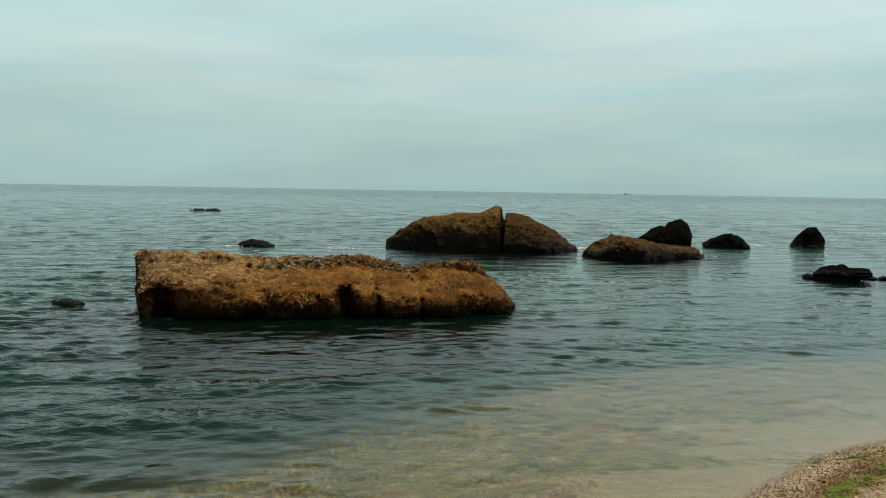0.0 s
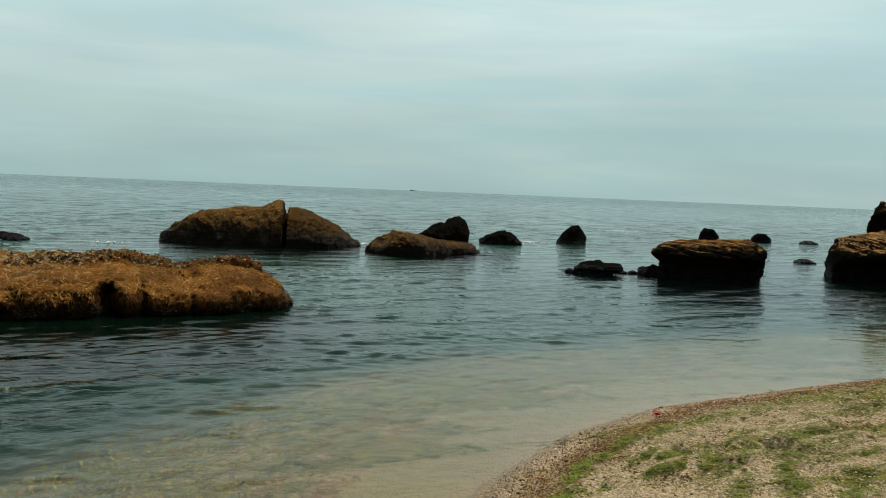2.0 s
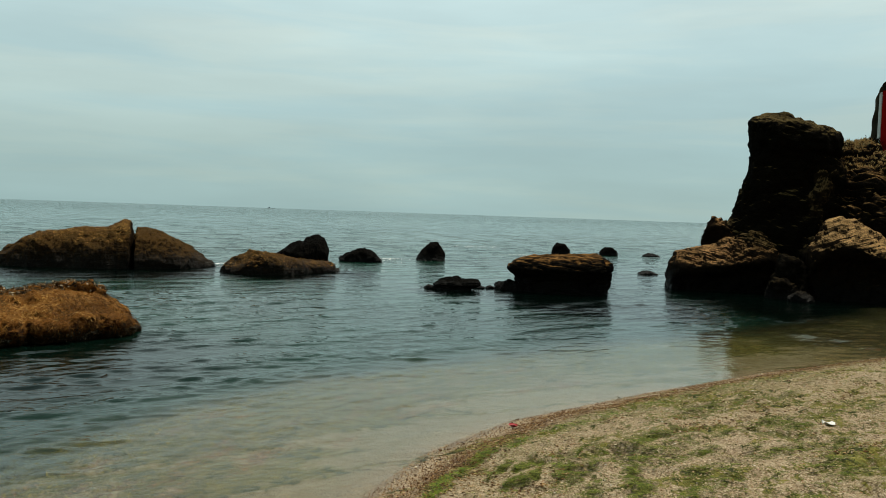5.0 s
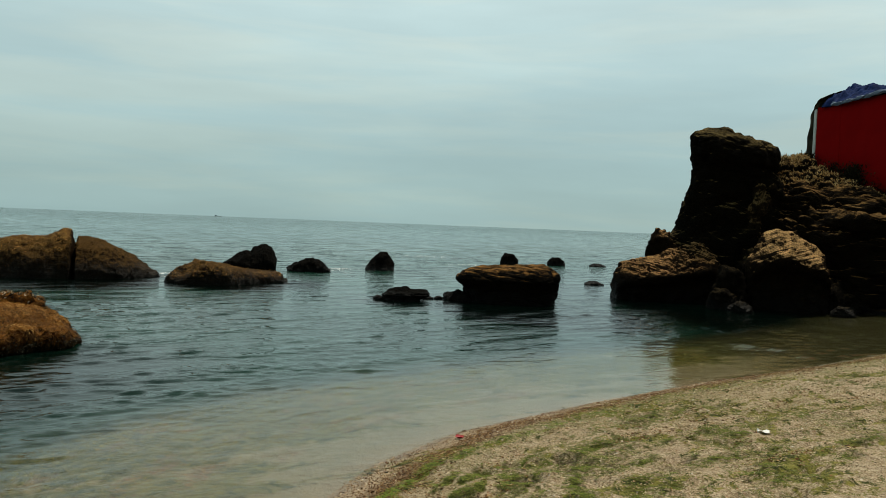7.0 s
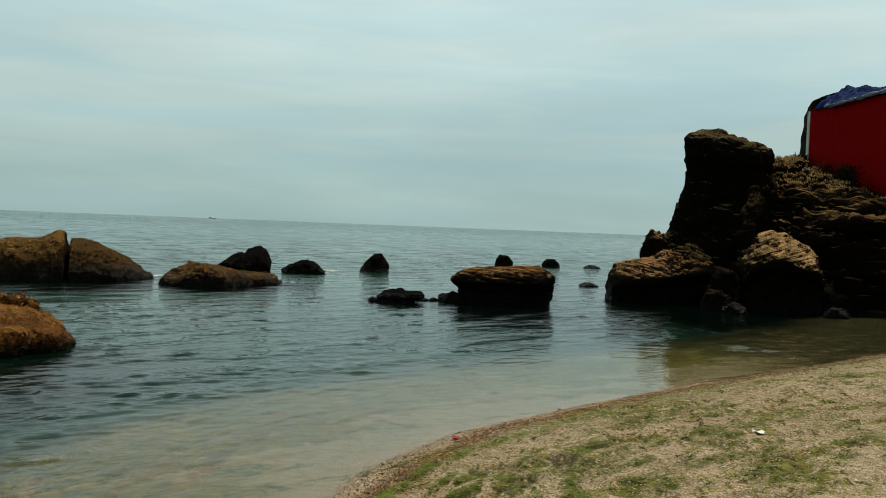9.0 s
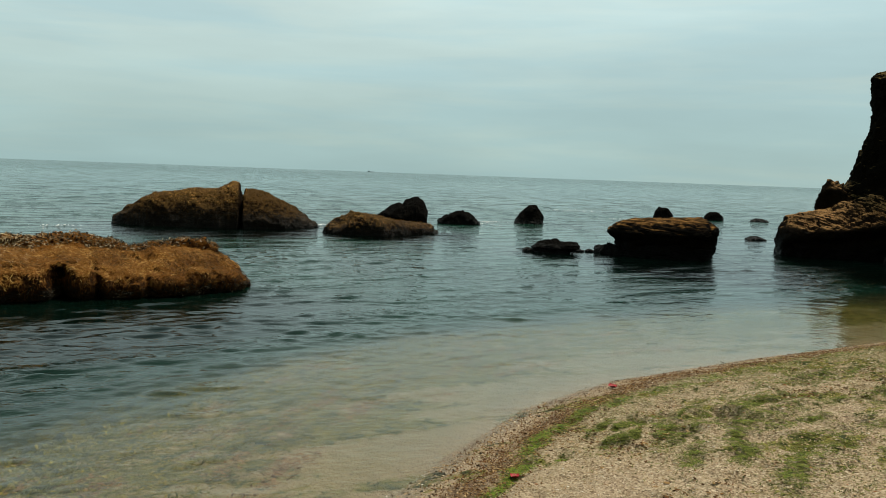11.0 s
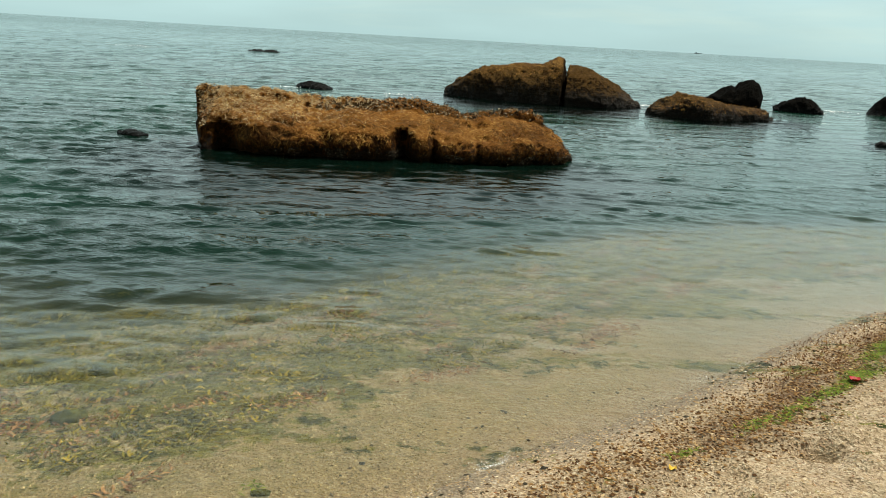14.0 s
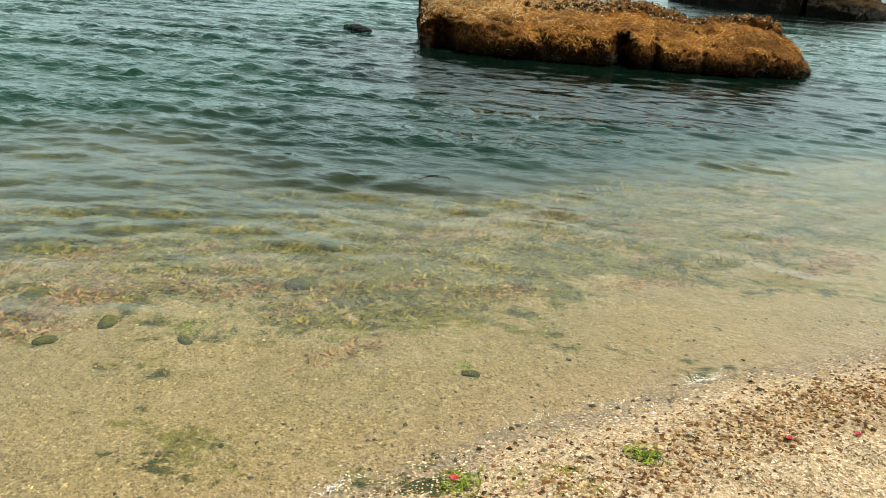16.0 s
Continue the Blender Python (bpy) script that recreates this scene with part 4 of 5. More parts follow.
# ---- shed on the headland ----
M_RED = plain("red painted board", (0.17, 0.0015, 0.002), (0.22, 0.003, 0.003), 1.2, 0.95, 0.1, 0.01, 0.0, 0.03)
M_TARP = plain("blue tarpaulin", (0.0006, 0.007, 0.04), (0.002, 0.02, 0.1), 3.0, 0.9, 0.8, 0.08, 0.0, 0.1)
M_GREY = plain("grey weathered sheeting", (0.03, 0.028, 0.018), (0.075, 0.068, 0.045), 4.0, 0.7, 0.6, 0.05)
M_HEM = plain("pale blue hem", (0.06, 0.09, 0.15), (0.15, 0.19, 0.26), 6, 0.8, 0.4, 0.02)
M_WHITE = plain("white painted trim", (0.4, 0.42, 0.4), (0.55, 0.56, 0.53), 8, 0.6)


def box(name, size, mat, bevel=0.01):
    bm = bmesh.new()
    bmesh.ops.create_cube(bm, size=1)
    bmesh.ops.scale(bm, vec=size, verts=bm.verts)
    bmesh.ops.bevel(bm, geom=bm.edges[:], offset=bevel, segments=2, affect="EDGES")
    me = bpy.data.meshes.new(name)
    bm.to_mesh(me)
    bm.free()
    me.materials.append(mat)
    return me


def sheet(name, fn, nu, nv, mat, thick=0.02):
    """A hanging sheet with two skins, from a function of (u, v) in 0..1."""
    U2, V2 = np.meshgrid(np.linspace(0, 1, nu), np.linspace(0, 1, nv), indexing="ij")
    P = np.stack(fn(U2, V2), -1)
    n = np.cross(np.gradient(P, axis=0), np.gradient(P, axis=1))
    n /= np.maximum(np.linalg.norm(n, axis=2, keepdims=True), 1e-9)
    f = grid_faces(nu, nv)
    return mesh_of(name, np.concatenate([P.reshape(-1, 3), (P - n * thick).reshape(-1, 3)]), np.concatenate([f, f[:, ::-1] + nu * nv]), mat)


shed = new("shed")
tagged(shed, "red board shed with crumpled blue tarpaulin roof on the headland", "shed")
shed.matrix_world = pose(25.05, 18.25, 2.2, 0, 0, -107)
for k in range(4):
    o = part("wall_panel", box("wall_panel", (1.2, 0.06, 4.45), M_RED, 0.004), shed)
    o.matrix_local = pose(0.6 + 1.2 * k, 0.03 + 0.006 * (k % 2), 2.22)
o = part("back_wall", box("back_wall", (4.8, 0.06, 4.2), M_RED), shed)
o.matrix_local = pose(2.4, 3.2, 2.1)
o = part("side_wall", box("side_wall", (0.06, 3.1, 4.2), M_GREY), shed, "grey weathered side wall")
o.matrix_local = pose(0.05, 1.62, 2.1)
o = part("side_wall", box("side_wall", (0.06, 3.1, 4.2), M_GREY), shed, "grey weathered side wall")
o.matrix_local = pose(4.75, 1.62, 2.1)
o = part("corner_trim", box("corner_trim", (0.14, 0.1, 4.4), M_WHITE), shed, "white painted corner post")
o.matrix_local = pose(-0.08, 0.03, 2.2)


def tarp(u, v):
    w = 0.08 * wavy(u * 7, v * 3, 0.7, 31) + 0.055 * wavy(u * 7, v * 3, 0.26, 32)
    return u * 4.5 + 0.3, -0.12 + v * 3.5 + 0.04 * wavy(u * 7, v, 0.5, 33), 4.4 + 0.8 * np.sin(np.pi * np.clip(v, 0, 1)) ** 0.6 * (1 - 0.75 * ease(0.0, 0.72, u) + 0.35 * ease(0.74, 0.8, u)) + w * ease(0, 0.12, v) + 0.09 * ease(0.15, 0.6, u)


part("tarpaulin", sheet("tarpaulin", tarp, 150, 60, M_TARP), shed, "crumpled blue tarpaulin")


def hem(u, v):
    return u * 3.0 + 0.95, -0.16 - 0.05 * np.sin(np.pi * v) + 0.02 * wavy(u * 7, v, 0.4, 37), 4.36 + 0.09 * ease(0.15, 0.6, u * 0.7) + 0.13 * v + 0.025 * wavy(u * 5, v, 0.6, 38)


part("hem", sheet("hem", hem, 60, 8, M_HEM), shed, "pale folded edge of the tarpaulin")


def hood(u, v):
    w = 0.05 * wavy(u * 2, v * 3, 0.5, 35)
    return 0.45 - 0.85 * np.sin(u * 1.5) ** 0.75 + w, -0.06 + v * 3.2, 1.9 + 3.25 * np.cos(u * 1.5) ** 0.6 * (0.82 + 0.18 * np.sin(np.pi * (0.1 + 0.8 * v))) + 0.3 * w


part("roof_end", sheet("roof_end", hood, 50, 40, M_GREY), shed, "grey weathered sheet hanging over the end")


# ---- growth, litter and foam ----
def island_material(name, stops, rough=0.85, broad=0.0):
    m, nt, bsdf = material(name)
    geo = nt.nodes.new("ShaderNodeNewGeometry")
    vec = coords(nt)
    col = ramp(nt, geo.outputs["Random Per Island"], stops)
    if broad:
        col = blend(nt, span(nt, noise_tex(nt, vec, 2.6, 6, 0.7, 0.4), 0.4, 0.6, 0, broad, True), col, (0.085, 0.027, 0.005))
    col = blend(nt, span(nt, noise_tex(nt, vec, 80, 3), 0.3, 0.7, 0, 0.2), col, (0.06, 0.045, 0.025))
    nt.links.new(col, bsdf.inputs["Base Color"])
    bsdf.inputs["Roughness"].default_value = rough
    bsdf.inputs["Specular IOR Level"].default_value = 0.06
    return m


M_STRAW = island_material("dry golden weed", ((0.0, (0.15, 0.064, 0.014)), (0.3, (0.34, 0.16, 0.032)), (0.75, (0.56, 0.285, 0.065)), (1.0, (0.74, 0.45, 0.14))), 0.85, 0.5)
M_SHELL = island_material("broken shells", ((0.0, (0.14, 0.085, 0.045)), (0.15, (0.34, 0.23, 0.12)), (0.6, (0.5, 0.365, 0.21)), (0.88, (0.64, 0.52, 0.36)), (0.96, (0.34, 0.13, 0.05)), (1.0, (0.7, 0.66, 0.55))), 0.6)
M_WRACK = island_material("brown wrack", ((0.0, (0.042, 0.019, 0.008)), (0.5, (0.14, 0.068, 0.026)), (0.85, (0.3, 0.175, 0.07)), (1.0, (0.48, 0.34, 0.18))))
M_GREEN = island_material("green sea weed", ((0.0, (0.02, 0.034, 0.003)), (0.5, (0.08, 0.12, 0.007)), (1.0, (0.2, 0.24, 0.02))), 0.6)
M_OLIVE = island_material("olive weed litter", ((0.0, (0.025, 0.034, 0.006)), (0.5, (0.09, 0.11, 0.018)), (1.0, (0.21, 0.21, 0.045))))
M_SCRAPS = island_material("olive scraps", ((0.0, (0.02, 0.018, 0.006)), (0.5, (0.07, 0.065, 0.018)), (1.0, (0.17, 0.15, 0.045))))
M_BED = island_material("wet shell gravel", ((0.0, (0.09, 0.066, 0.026)), (0.4, (0.19, 0.145, 0.062)), (0.8, (0.29, 0.23, 0.11)), (1.0, (0.42, 0.35, 0.2))), 0.6)
M_BEDWEED = island_material("sea bed weed", ((0.0, (0.03, 0.027, 0.004)), (0.5, (0.1, 0.085, 0.013)), (1.0, (0.22, 0.165, 0.03))))
M_FOAM = plain("sea foam", (0.75, 0.78, 0.77), (0.85, 0.86, 0.85), 30, 0.5, 0.3, 0.01)


def shards(name, p, size, flat, mat, rng, parent=None, label="", category=""):
    """Many small six-pointed chips, one mesh of stuff."""
    n = len(p)
    base = np.array([(1, 0, 0), (0, 1, 0), (-1, 0, 0), (0, -1, 0), (0, 0, 1), (0, 0, -1)], float)
    v = base[None] * (1 + 0.5 * rng.uniform(-1, 1, (n, 6, 3)))
    v[:, :, 0] *= rng.uniform(0.7, 1.5, n)[:, None]
    v[:, :, 2] *= flat
    v += rng.normal(0, 0.12, (n, 6, 3)) * np.array([1, 1, flat])
    a, b = rng.uniform(0, 6.28, n), rng.normal(0, 0.35, n)
    x, y, z = v[..., 0], v[..., 1], v[..., 2]
    y, z = y * np.cos(b)[:, None] - z * np.sin(b)[:, None], y * np.sin(b)[:, None] + z * np.cos(b)[:, None]
    x, y = x * np.cos(a)[:, None] - y * np.sin(a)[:, None], x * np.sin(a)[:, None] + y * np.cos(a)[:, None]
    v = np.stack([x, y, z], -1) * size[:, None, None] + p[:, None]
    tri = np.array([(0, 1, 4), (1, 2, 4), (2, 3, 4), (3, 0, 4), (1, 0, 5), (2, 1, 5), (3, 2, 5), (0, 3, 5)])
    f = (tri[None] + 6 * np.arange(n)[:, None, None]).reshape(-1, 3)
    ob = new(name, mesh_of(name, v.reshape(-1, 3), f, mat, False))
    if parent:
        ob.parent = parent
    return tagged(ob, label, category, kind="stuff")


def blades(name, p, along, up, length, width, mat, rng, parent=None, label="", category="", curl=0.5):
    """Many bent strips from p along a direction, lifted along up; one mesh of stuff."""
    n = len(p)
    side = np.cross(along, up)
    side /= np.maximum(np.linalg.norm(side, axis=1, keepdims=True), 1e-9)
    rows = []
    sway = rng.normal(0, 0.35, (n, 1))
    for k, w in ((0, 0.7), (0.4, 1.0), (0.75, 0.8), (1.0, 0.15)):
        c = p + along * (length * k)[:, None] + up * (length * curl * np.sin(k * 2.6) * 0.5)[:, None] + side * sway * (length * k * k)[:, None]
        rows += [c - side * (width * w)[:, None], c + side * (width * w)[:, None]]
    v = np.stack(rows, 1)
    quad = np.array([(0, 1, 3, 2), (2, 3, 5, 4), (4, 5, 7, 6)])
    f = (quad[None] + 8 * np.arange(n)[:, None, None]).reshape(-1, 4)
    ob = new(name, mesh_of(name, v.reshape(-1, 3), f, mat, True))
    if parent:
        ob.parent = parent
    return tagged(ob, label, category, kind="stuff")


def coat(rock_ob, g, count, seed, name, mat, keep, length, label, loose=1.2):
    """Strands lying down the slope of a rock where keep(points, normals) allows."""
    rng = np.random.default_rng(seed)
    n = normals_of(g)
    P, N = g.reshape(-1, 3), n.reshape(-1, 3)
    out = np.sign(np.einsum("ij,ij->i", N, P - np.array([0, 0, -0.2])))
    N = N * np.where(out == 0, 1, out)[:, None]
    ok = np.flatnonzero(keep(P, N, rng))
    i = rng.choice(ok, count)
    p = P[i] + rng.normal(0, 0.012, (count, 3)) + N[i] * 0.004
    down = np.array([0, 0, -1.0]) + rng.normal(0, loose, (count, 3))
    along = down - N[i] * np.einsum("ij,ij->i", down, N[i])[:, None]
    along /= np.linalg.norm(along, axis=1, keepdims=True)
    ob = blades(name, p, along, N[i], length * rng.uniform(0.5, 1.4, count), rng.uniform(0.0014, 0.0042, count), mat, rng, rock_ob, label, "", 0.1)
    return ob


crest = MAIN.reshape(-1, 3)
crest = crest[(crest[:, 2] > 0.5) & (crest[:, 1] > 0.36) & (crest[:, 0] > -1.25) | (crest[:, 2] > 0.35) & (crest[:, 0] < -2.8)]
crng = np.random.default_rng(209)
crest = crest[crng.choice(len(crest), 7000)] + crng.normal(0, 0.012, (7000, 3))
M_CRUST = island_material("pale barnacle crust", ((0.0, (0.012, 0.008, 0.005)), (0.4, (0.05, 0.034, 0.018)), (0.75, (0.2, 0.14, 0.075)), (1.0, (0.55, 0.43, 0.28))))
shards("barnacle_crust", crest, crng.uniform(0.005, 0.02, 7000), 0.8, M_CRUST, crng, main_rock, "pale lumpy barnacle crust along the crest")
line = MAIN.reshape(-1, 3)
line = line[(line[:, 2] > 0.02) & (line[:, 2] < 0.14) & (line[:, 1] < -0.4) & (line[:, 0] > -1.9)]
line = line[crng.choice(len(line), 5000)] + crng.normal(0, 0.01, (5000, 3))
line = line[wavy(line[:, 0], line[:, 0] * 0, 0.5, 51) + crng.normal(0, 0.7, 5000) > 0.1]
M_BARNACLE = island_material("grey barnacles", ((0.0, (0.02, 0.017, 0.012)), (0.6, (0.1, 0.085, 0.06)), (1.0, (0.38, 0.33, 0.26))))
shards("barnacle_line", line, crng.uniform(0.004, 0.012, len(line)), 0.8, M_BARNACLE, crng, main_rock, "grey barnacles along the water line")
M_STRAW_DARK = island_material("dark brown weed", ((0.0, (0.012, 0.007, 0.0025)), (0.5, (0.048, 0.026, 0.007)), (1.0, (0.15, 0.083, 0.024))), 0.85, 0.5)
M_PALE = island_material("pale bleached weed", ((0.0, (0.12, 0.06, 0.02)), (0.4, (0.42, 0.28, 0.12)), (1.0, (0.8, 0.62, 0.36))), 0.85, 0.3)
patchy = fbm(MAIN.reshape(-1, 3), 1.6, 4, 91)
coat(main_rock, MAIN, 21000, 201, "dry_weed", M_STRAW,
     lambda P, N, rng: (P[:, 2] > 0.16) & (rng.uniform(0, 1, len(P)) < np.clip((P[:, 2] - 0.4) * 3.2 + 0.7 * N[:, 2] + 1.5 * patchy - 0.1, 0.01, 1)) & (P[:, 1] < np.where(P[:, 0] < -1.1, 0.9, 0.24)) & (N[:, 2] > -0.1), 0.045, "matted golden strands of dry weed", 0.8)
M_RUST = island_material("rust-brown weed", ((0.0, (0.05, 0.02, 0.006)), (0.5, (0.18, 0.075, 0.018)), (1.0, (0.36, 0.17, 0.042))), 0.85, 0.4)
coat(main_rock, MAIN, 15000, 208, "rust_weed", M_RUST,
     lambda P, N, rng: (P[:, 2] > 0.1 + 0.1 * rng.uniform(0, 1, len(P))) & (P[:, 2] < 0.62) & (P[:, 1] < 0.1) & (rng.uniform(0, 1, len(P)) < np.clip(0.75 - 0.8 * patchy, 0.1, 1)), 0.045, "rust-brown strands down the flank", 0.7)
coat(main_rock, MAIN, 12000, 207, "pale_weed", M_PALE,
     lambda P, N, rng: (P[:, 2] > 0.42 + 0.3 * rng.uniform(0, 1, len(P))) & (P[:, 0] < -1.1 + 0.8 * rng.normal(0, 1, len(P))) & (P[:, 1] < 0.75) & (N[:, 2] > 0.1), 0.05, "pale bleached strands over the crest", 1.5)
coat(main_rock, MAIN, 20000, 202, "dark_weed", M_STRAW_DARK,
     lambda P, N, rng: (P[:, 2] > 0.02) & (P[:, 1] < 0.9) & (rng.uniform(0, 1, len(P)) < np.clip(0.5 - 1.6 * patchy + (0.3 - P[:, 2]), 0.03, 1)), 0.05, "dark brown strands of weed")
coat(split_rock, SPLIT, 6000, 203, "dry_weed", M_STRAW,
     lambda P, N, rng: (P[:, 2] > 0.7 + 0.55 * rng.uniform(0, 1, len(P)) * (1 + (P[:, 0] > 0.7))) & (P[:, 0] < 0.9) & (N[:, 2] > 0.3) & (P[:, 1] < 0.5), 0.05, "matted golden strands of dry weed", 1.6)
coat(low_rock, LOW, 3500, 205, "dry_weed", M_STRAW_DARK,
     lambda P, N, rng: (P[:, 2] > 0.12) & (N[:, 2] > 0.2), 0.05, "brown strands of weed")
coat(low_rock, LOW, 4000, 206, "dry_weed", M_STRAW,
     lambda P, N, rng: (P[:, 2] > 0.2) & (N[:, 2] > 0.4), 0.05, "golden strands of weed")
coat(split_rock, SPLIT, 9000, 204, "dark_weed", M_STRAW_DARK,
     lambda P, N, rng: (P[:, 2] > 0.3 + 0.5 * rng.uniform(0, 1, len(P))) & (P[:, 1] < 0.9), 0.05, "dark brown strands of weed")

rng = np.random.default_rng(77)


def scatter(count, x0, x1, y0, y1, lo, hi, power=0.0):
    """Places on the ground between two distances from the water's edge, thinner with distance from the walk."""
    out = []
    have = 0
    while have < count:
        x, y = rng.uniform(x0, x1, 60000), rng.uniform(y0, y1, 60000)
        z, sd = ground_height(x, y)
        r = np.hypot(x, y)
        ok = (sd > lo) & (sd < hi) & (rng.uniform(0, 1, len(x)) < np.minimum(1, (2.5 / r) ** power))
        out.append(np.stack([x, y, z, sd], 1)[ok])
        have += ok.sum()
    return np.concatenate(out)[:count]


q = scatter(60000, -3.2, 8.5, 0.6, 7.6, 0.0, 3.0, 1.4)
q = q[(rng.uniform(0, 1, len(q)) > 0.85) | (q[:, 3] < 0.25) | (q[:, 3] > 0.75) | (q[:, 0] < 0.9)]
shards("shell_gravel", q[:, :3], rng.uniform(0.002, 0.0065, len(q)) * (0.7 + 0.14 * np.hypot(q[:, 0], q[:, 1])), 0.45, M_SHELL, rng, None, "broken shells and coarse gravel strewn over the beach", "gravel")
q = scatter(30000, 2.5, 15.0, 0.8, 8.6, 0.3, 5.0, 0.15)
size = rng.uniform(0.003, 0.009, len(q)) * (0.6 + 0.09 * np.hypot(q[:, 0], q[:, 1]))
pale = rng.uniform(0, 1, len(q)) < 0.6
shards("shell_gravel", q[pale, :3], size[pale], 0.5, M_SHELL, rng, None, "broken shells and lumps of sand along the beach", "gravel")
shards("dark_litter", q[~pale, :3], size[~pale] * 0.8, 0.45, M_SCRAPS, rng, None, "olive and brown scraps of weed and wood on the sand", "wrack")
q = scatter(26000, -4.5, 6.0, 1.0, 9.0, -2.6, 0.0, 1.2)
shards("sea_bed_gravel", q[:, :3], 0.002 + 0.007 * rng.uniform(0, 1, len(q)) ** 3, 0.5, M_BED, rng, None, "shell gravel lying under the clear shallows", "gravel")
q = scatter(52000, -3.0, 14.0, 0.6, 9.0, 0.08, 0.85, 0.6)
q = q[rng.uniform(0, 1, len(q)) < np.clip(0.5 + 0.4 * q[:, 0], 0.35, 1) * np.exp(-((q[:, 3] - 0.47 + 0.07 * wavy(q[:, 0], q[:, 1], 1.2, 9)) / 0.19) ** 2)]
shards("wrack_litter", q[:, :3] + (0, 0, 0.003), rng.uniform(0.003, 0.010, len(q)), 0.35, M_WRACK, rng, None, "dark brown wrack line of shell and weed scraps", "wrack")


def clumps(count, per, x0, x1, y0, y1, lo, hi, spread, power):
    c = scatter(count, x0, x1, y0, y1, lo, hi, power)
    k = np.repeat(np.arange(len(c)), per)
    s0 = shore_distance(c[:, 0], c[:, 1])
    gxs = shore_distance(c[:, 0] + 0.05, c[:, 1]) - s0
    gys = shore_distance(c[:, 0], c[:, 1] + 0.05) - s0
    ln = np.maximum(np.hypot(gxs, gys), 1e-6)
    tx, ty = -gys / ln, gxs / ln
    a, b = rng.normal(0, spread * 1.8, len(k)), rng.normal(0, spread * 0.55, len(k))
    x = c[k, 0] + tx[k] * a - ty[k] * b
    y = c[k, 1] + ty[k] * a + tx[k] * b
    z, sd = ground_height(x, y)
    ang = rng.uniform(0, 6.28, len(k))
    if hi < 0:
        ok = sd < hi - 0.8 * ease(-1.5, -2.7, x)
        x, y, z, sd, ang = x[ok], y[ok], z[ok], sd[ok], ang[ok]
    return np.stack([x, y, z + 0.004], 1), np.stack([np.cos(ang), np.sin(ang), 0 * ang], 1), sd


UP = np.array([[0, 0, 1.0]])


def weed_patch(name, spots, mat, label, lift=0.0, lo=0.012, hi=0.034):
    """Matted blades round each (x, y, half length, count), drawn out along the shore."""
    px, py = [], []
    for x, y, r, n in spots:
        a = math.atan2(0.75, 0.85) if x < 3.5 else 0.25
        u, v = rng.normal(0, r, n), rng.normal(0, r * 0.3, n)
        u = u + 0.3 * r * np.sin(9 * v / r)
        px.append(x + u * math.cos(a) - v * math.sin(a))
        py.append(y + u * math.sin(a) + v * math.cos(a))
    px, py = np.concatenate(px), np.concatenate(py)
    pz = ground_height(px, py)[0] + 0.003
    ang = rng.uniform(0, 6.28, len(px))
    blades(name, np.stack([px, py, pz], 1), np.stack([np.cos(ang), np.sin(ang), lift + 0 * ang], 1), np.repeat(UP, len(px), 0), rng.uniform(lo, hi, len(px)), rng.uniform(0.0012, 0.0035, len(px)), mat, rng, None, label, "seaweed", 0.12)


# the bright line behind the wrack, thick in places
weed_patch("green_weed", ((2.01, 4.27, 0.1, 700), (1.9, 4.14, 0.06, 350), (1.72, 3.98, 0.1, 420), (2.4, 4.82, 0.1, 700), (2.25, 4.6, 0.12, 600), (2.65, 5.0, 0.1, 450), (2.95, 5.22, 0.13, 800), (1.45, 3.72, 0.1, 300), (1.21, 3.52, 0.08, 160),
                          (3.3, 5.35, 0.16, 700), (3.89, 5.58, 0.2, 800), (2.3, 4.3, 0.05, 160), (4.6, 5.85, 0.25, 900), (5.4, 6.05, 0.3, 900), (6.4, 6.35, 0.35, 900), (7.6, 6.6, 0.4, 800), (0.8, 3.2, 0.05, 90)), M_GREEN, "bright green sea weed washed up behind the wrack line")
# broad mats of weed drying on the sand
mats = []
for x, y, r in ((3.6, 4.69, 0.16), (3.81, 4.43, 0.2), (3.3, 4.35, 0.16), (3.2, 3.9, 0.2), (4.3, 4.7, 0.24), (4.2, 4.1, 0.26), (5.0, 4.03, 0.24), (5.36, 4.62, 0.22), (5.25, 5.4, 0.3), (3.5, 3.5, 0.24), (4.3, 3.4, 0.28), (6.2, 5.5, 0.35), (6.6, 4.8, 0.35), (7.9, 5.8, 0.45), (6.1, 3.8, 0.3), (7.6, 4.5, 0.4), (9.4, 6.2, 0.5), (10.8, 6.9, 0.6), (3.0, 4.75, 0.1), (2.75, 4.45, 0.08)):
    for k in range(9):
        mats.append((x + rng.normal(0, r * 1.1), y + rng.normal(0, r * 0.6), r * rng.uniform(0.3, 0.85), int(rng.uniform(90, 330))))
weed_patch("weed_litter", mats, M_OLIVE, "olive and green weed mats drying on the sand", 0.0, 0.012, 0.04)
weed_patch("green_weed", [(x, y, r * 0.6, n // 3) for x, y, r, n in mats[::2]], M_GREEN, "patches of dark green weed lying on the sand")
p, al, sd = clumps(420, 28, 2.4, 15.0, 1.0, 8.5, 0.8, 4.5, 0.12, 0.1)
blades("weed_litter", p, al, np.repeat(UP, len(p), 0), rng.uniform(0.01, 0.035, len(p)), rng.uniform(0.001, 0.003, len(p)), M_OLIVE, rng, None, "loose olive weed scraps scattered over the sand", "seaweed")
p, al, sd = clumps(330, 50, -5.5, 6.5, 1.5, 10.0, -2.8, -1.0, 0.1, 0.3)
al = al * 0.95 + UP * 0.25
blades("sea_bed_weed", p, al, np.repeat(UP, len(p), 0), rng.uniform(0.02, 0.06, len(p)), rng.uniform(0.003, 0.008, len(p)), M_BEDWEED, rng, None, "olive weed growing on the shallow sea bed", "seaweed")
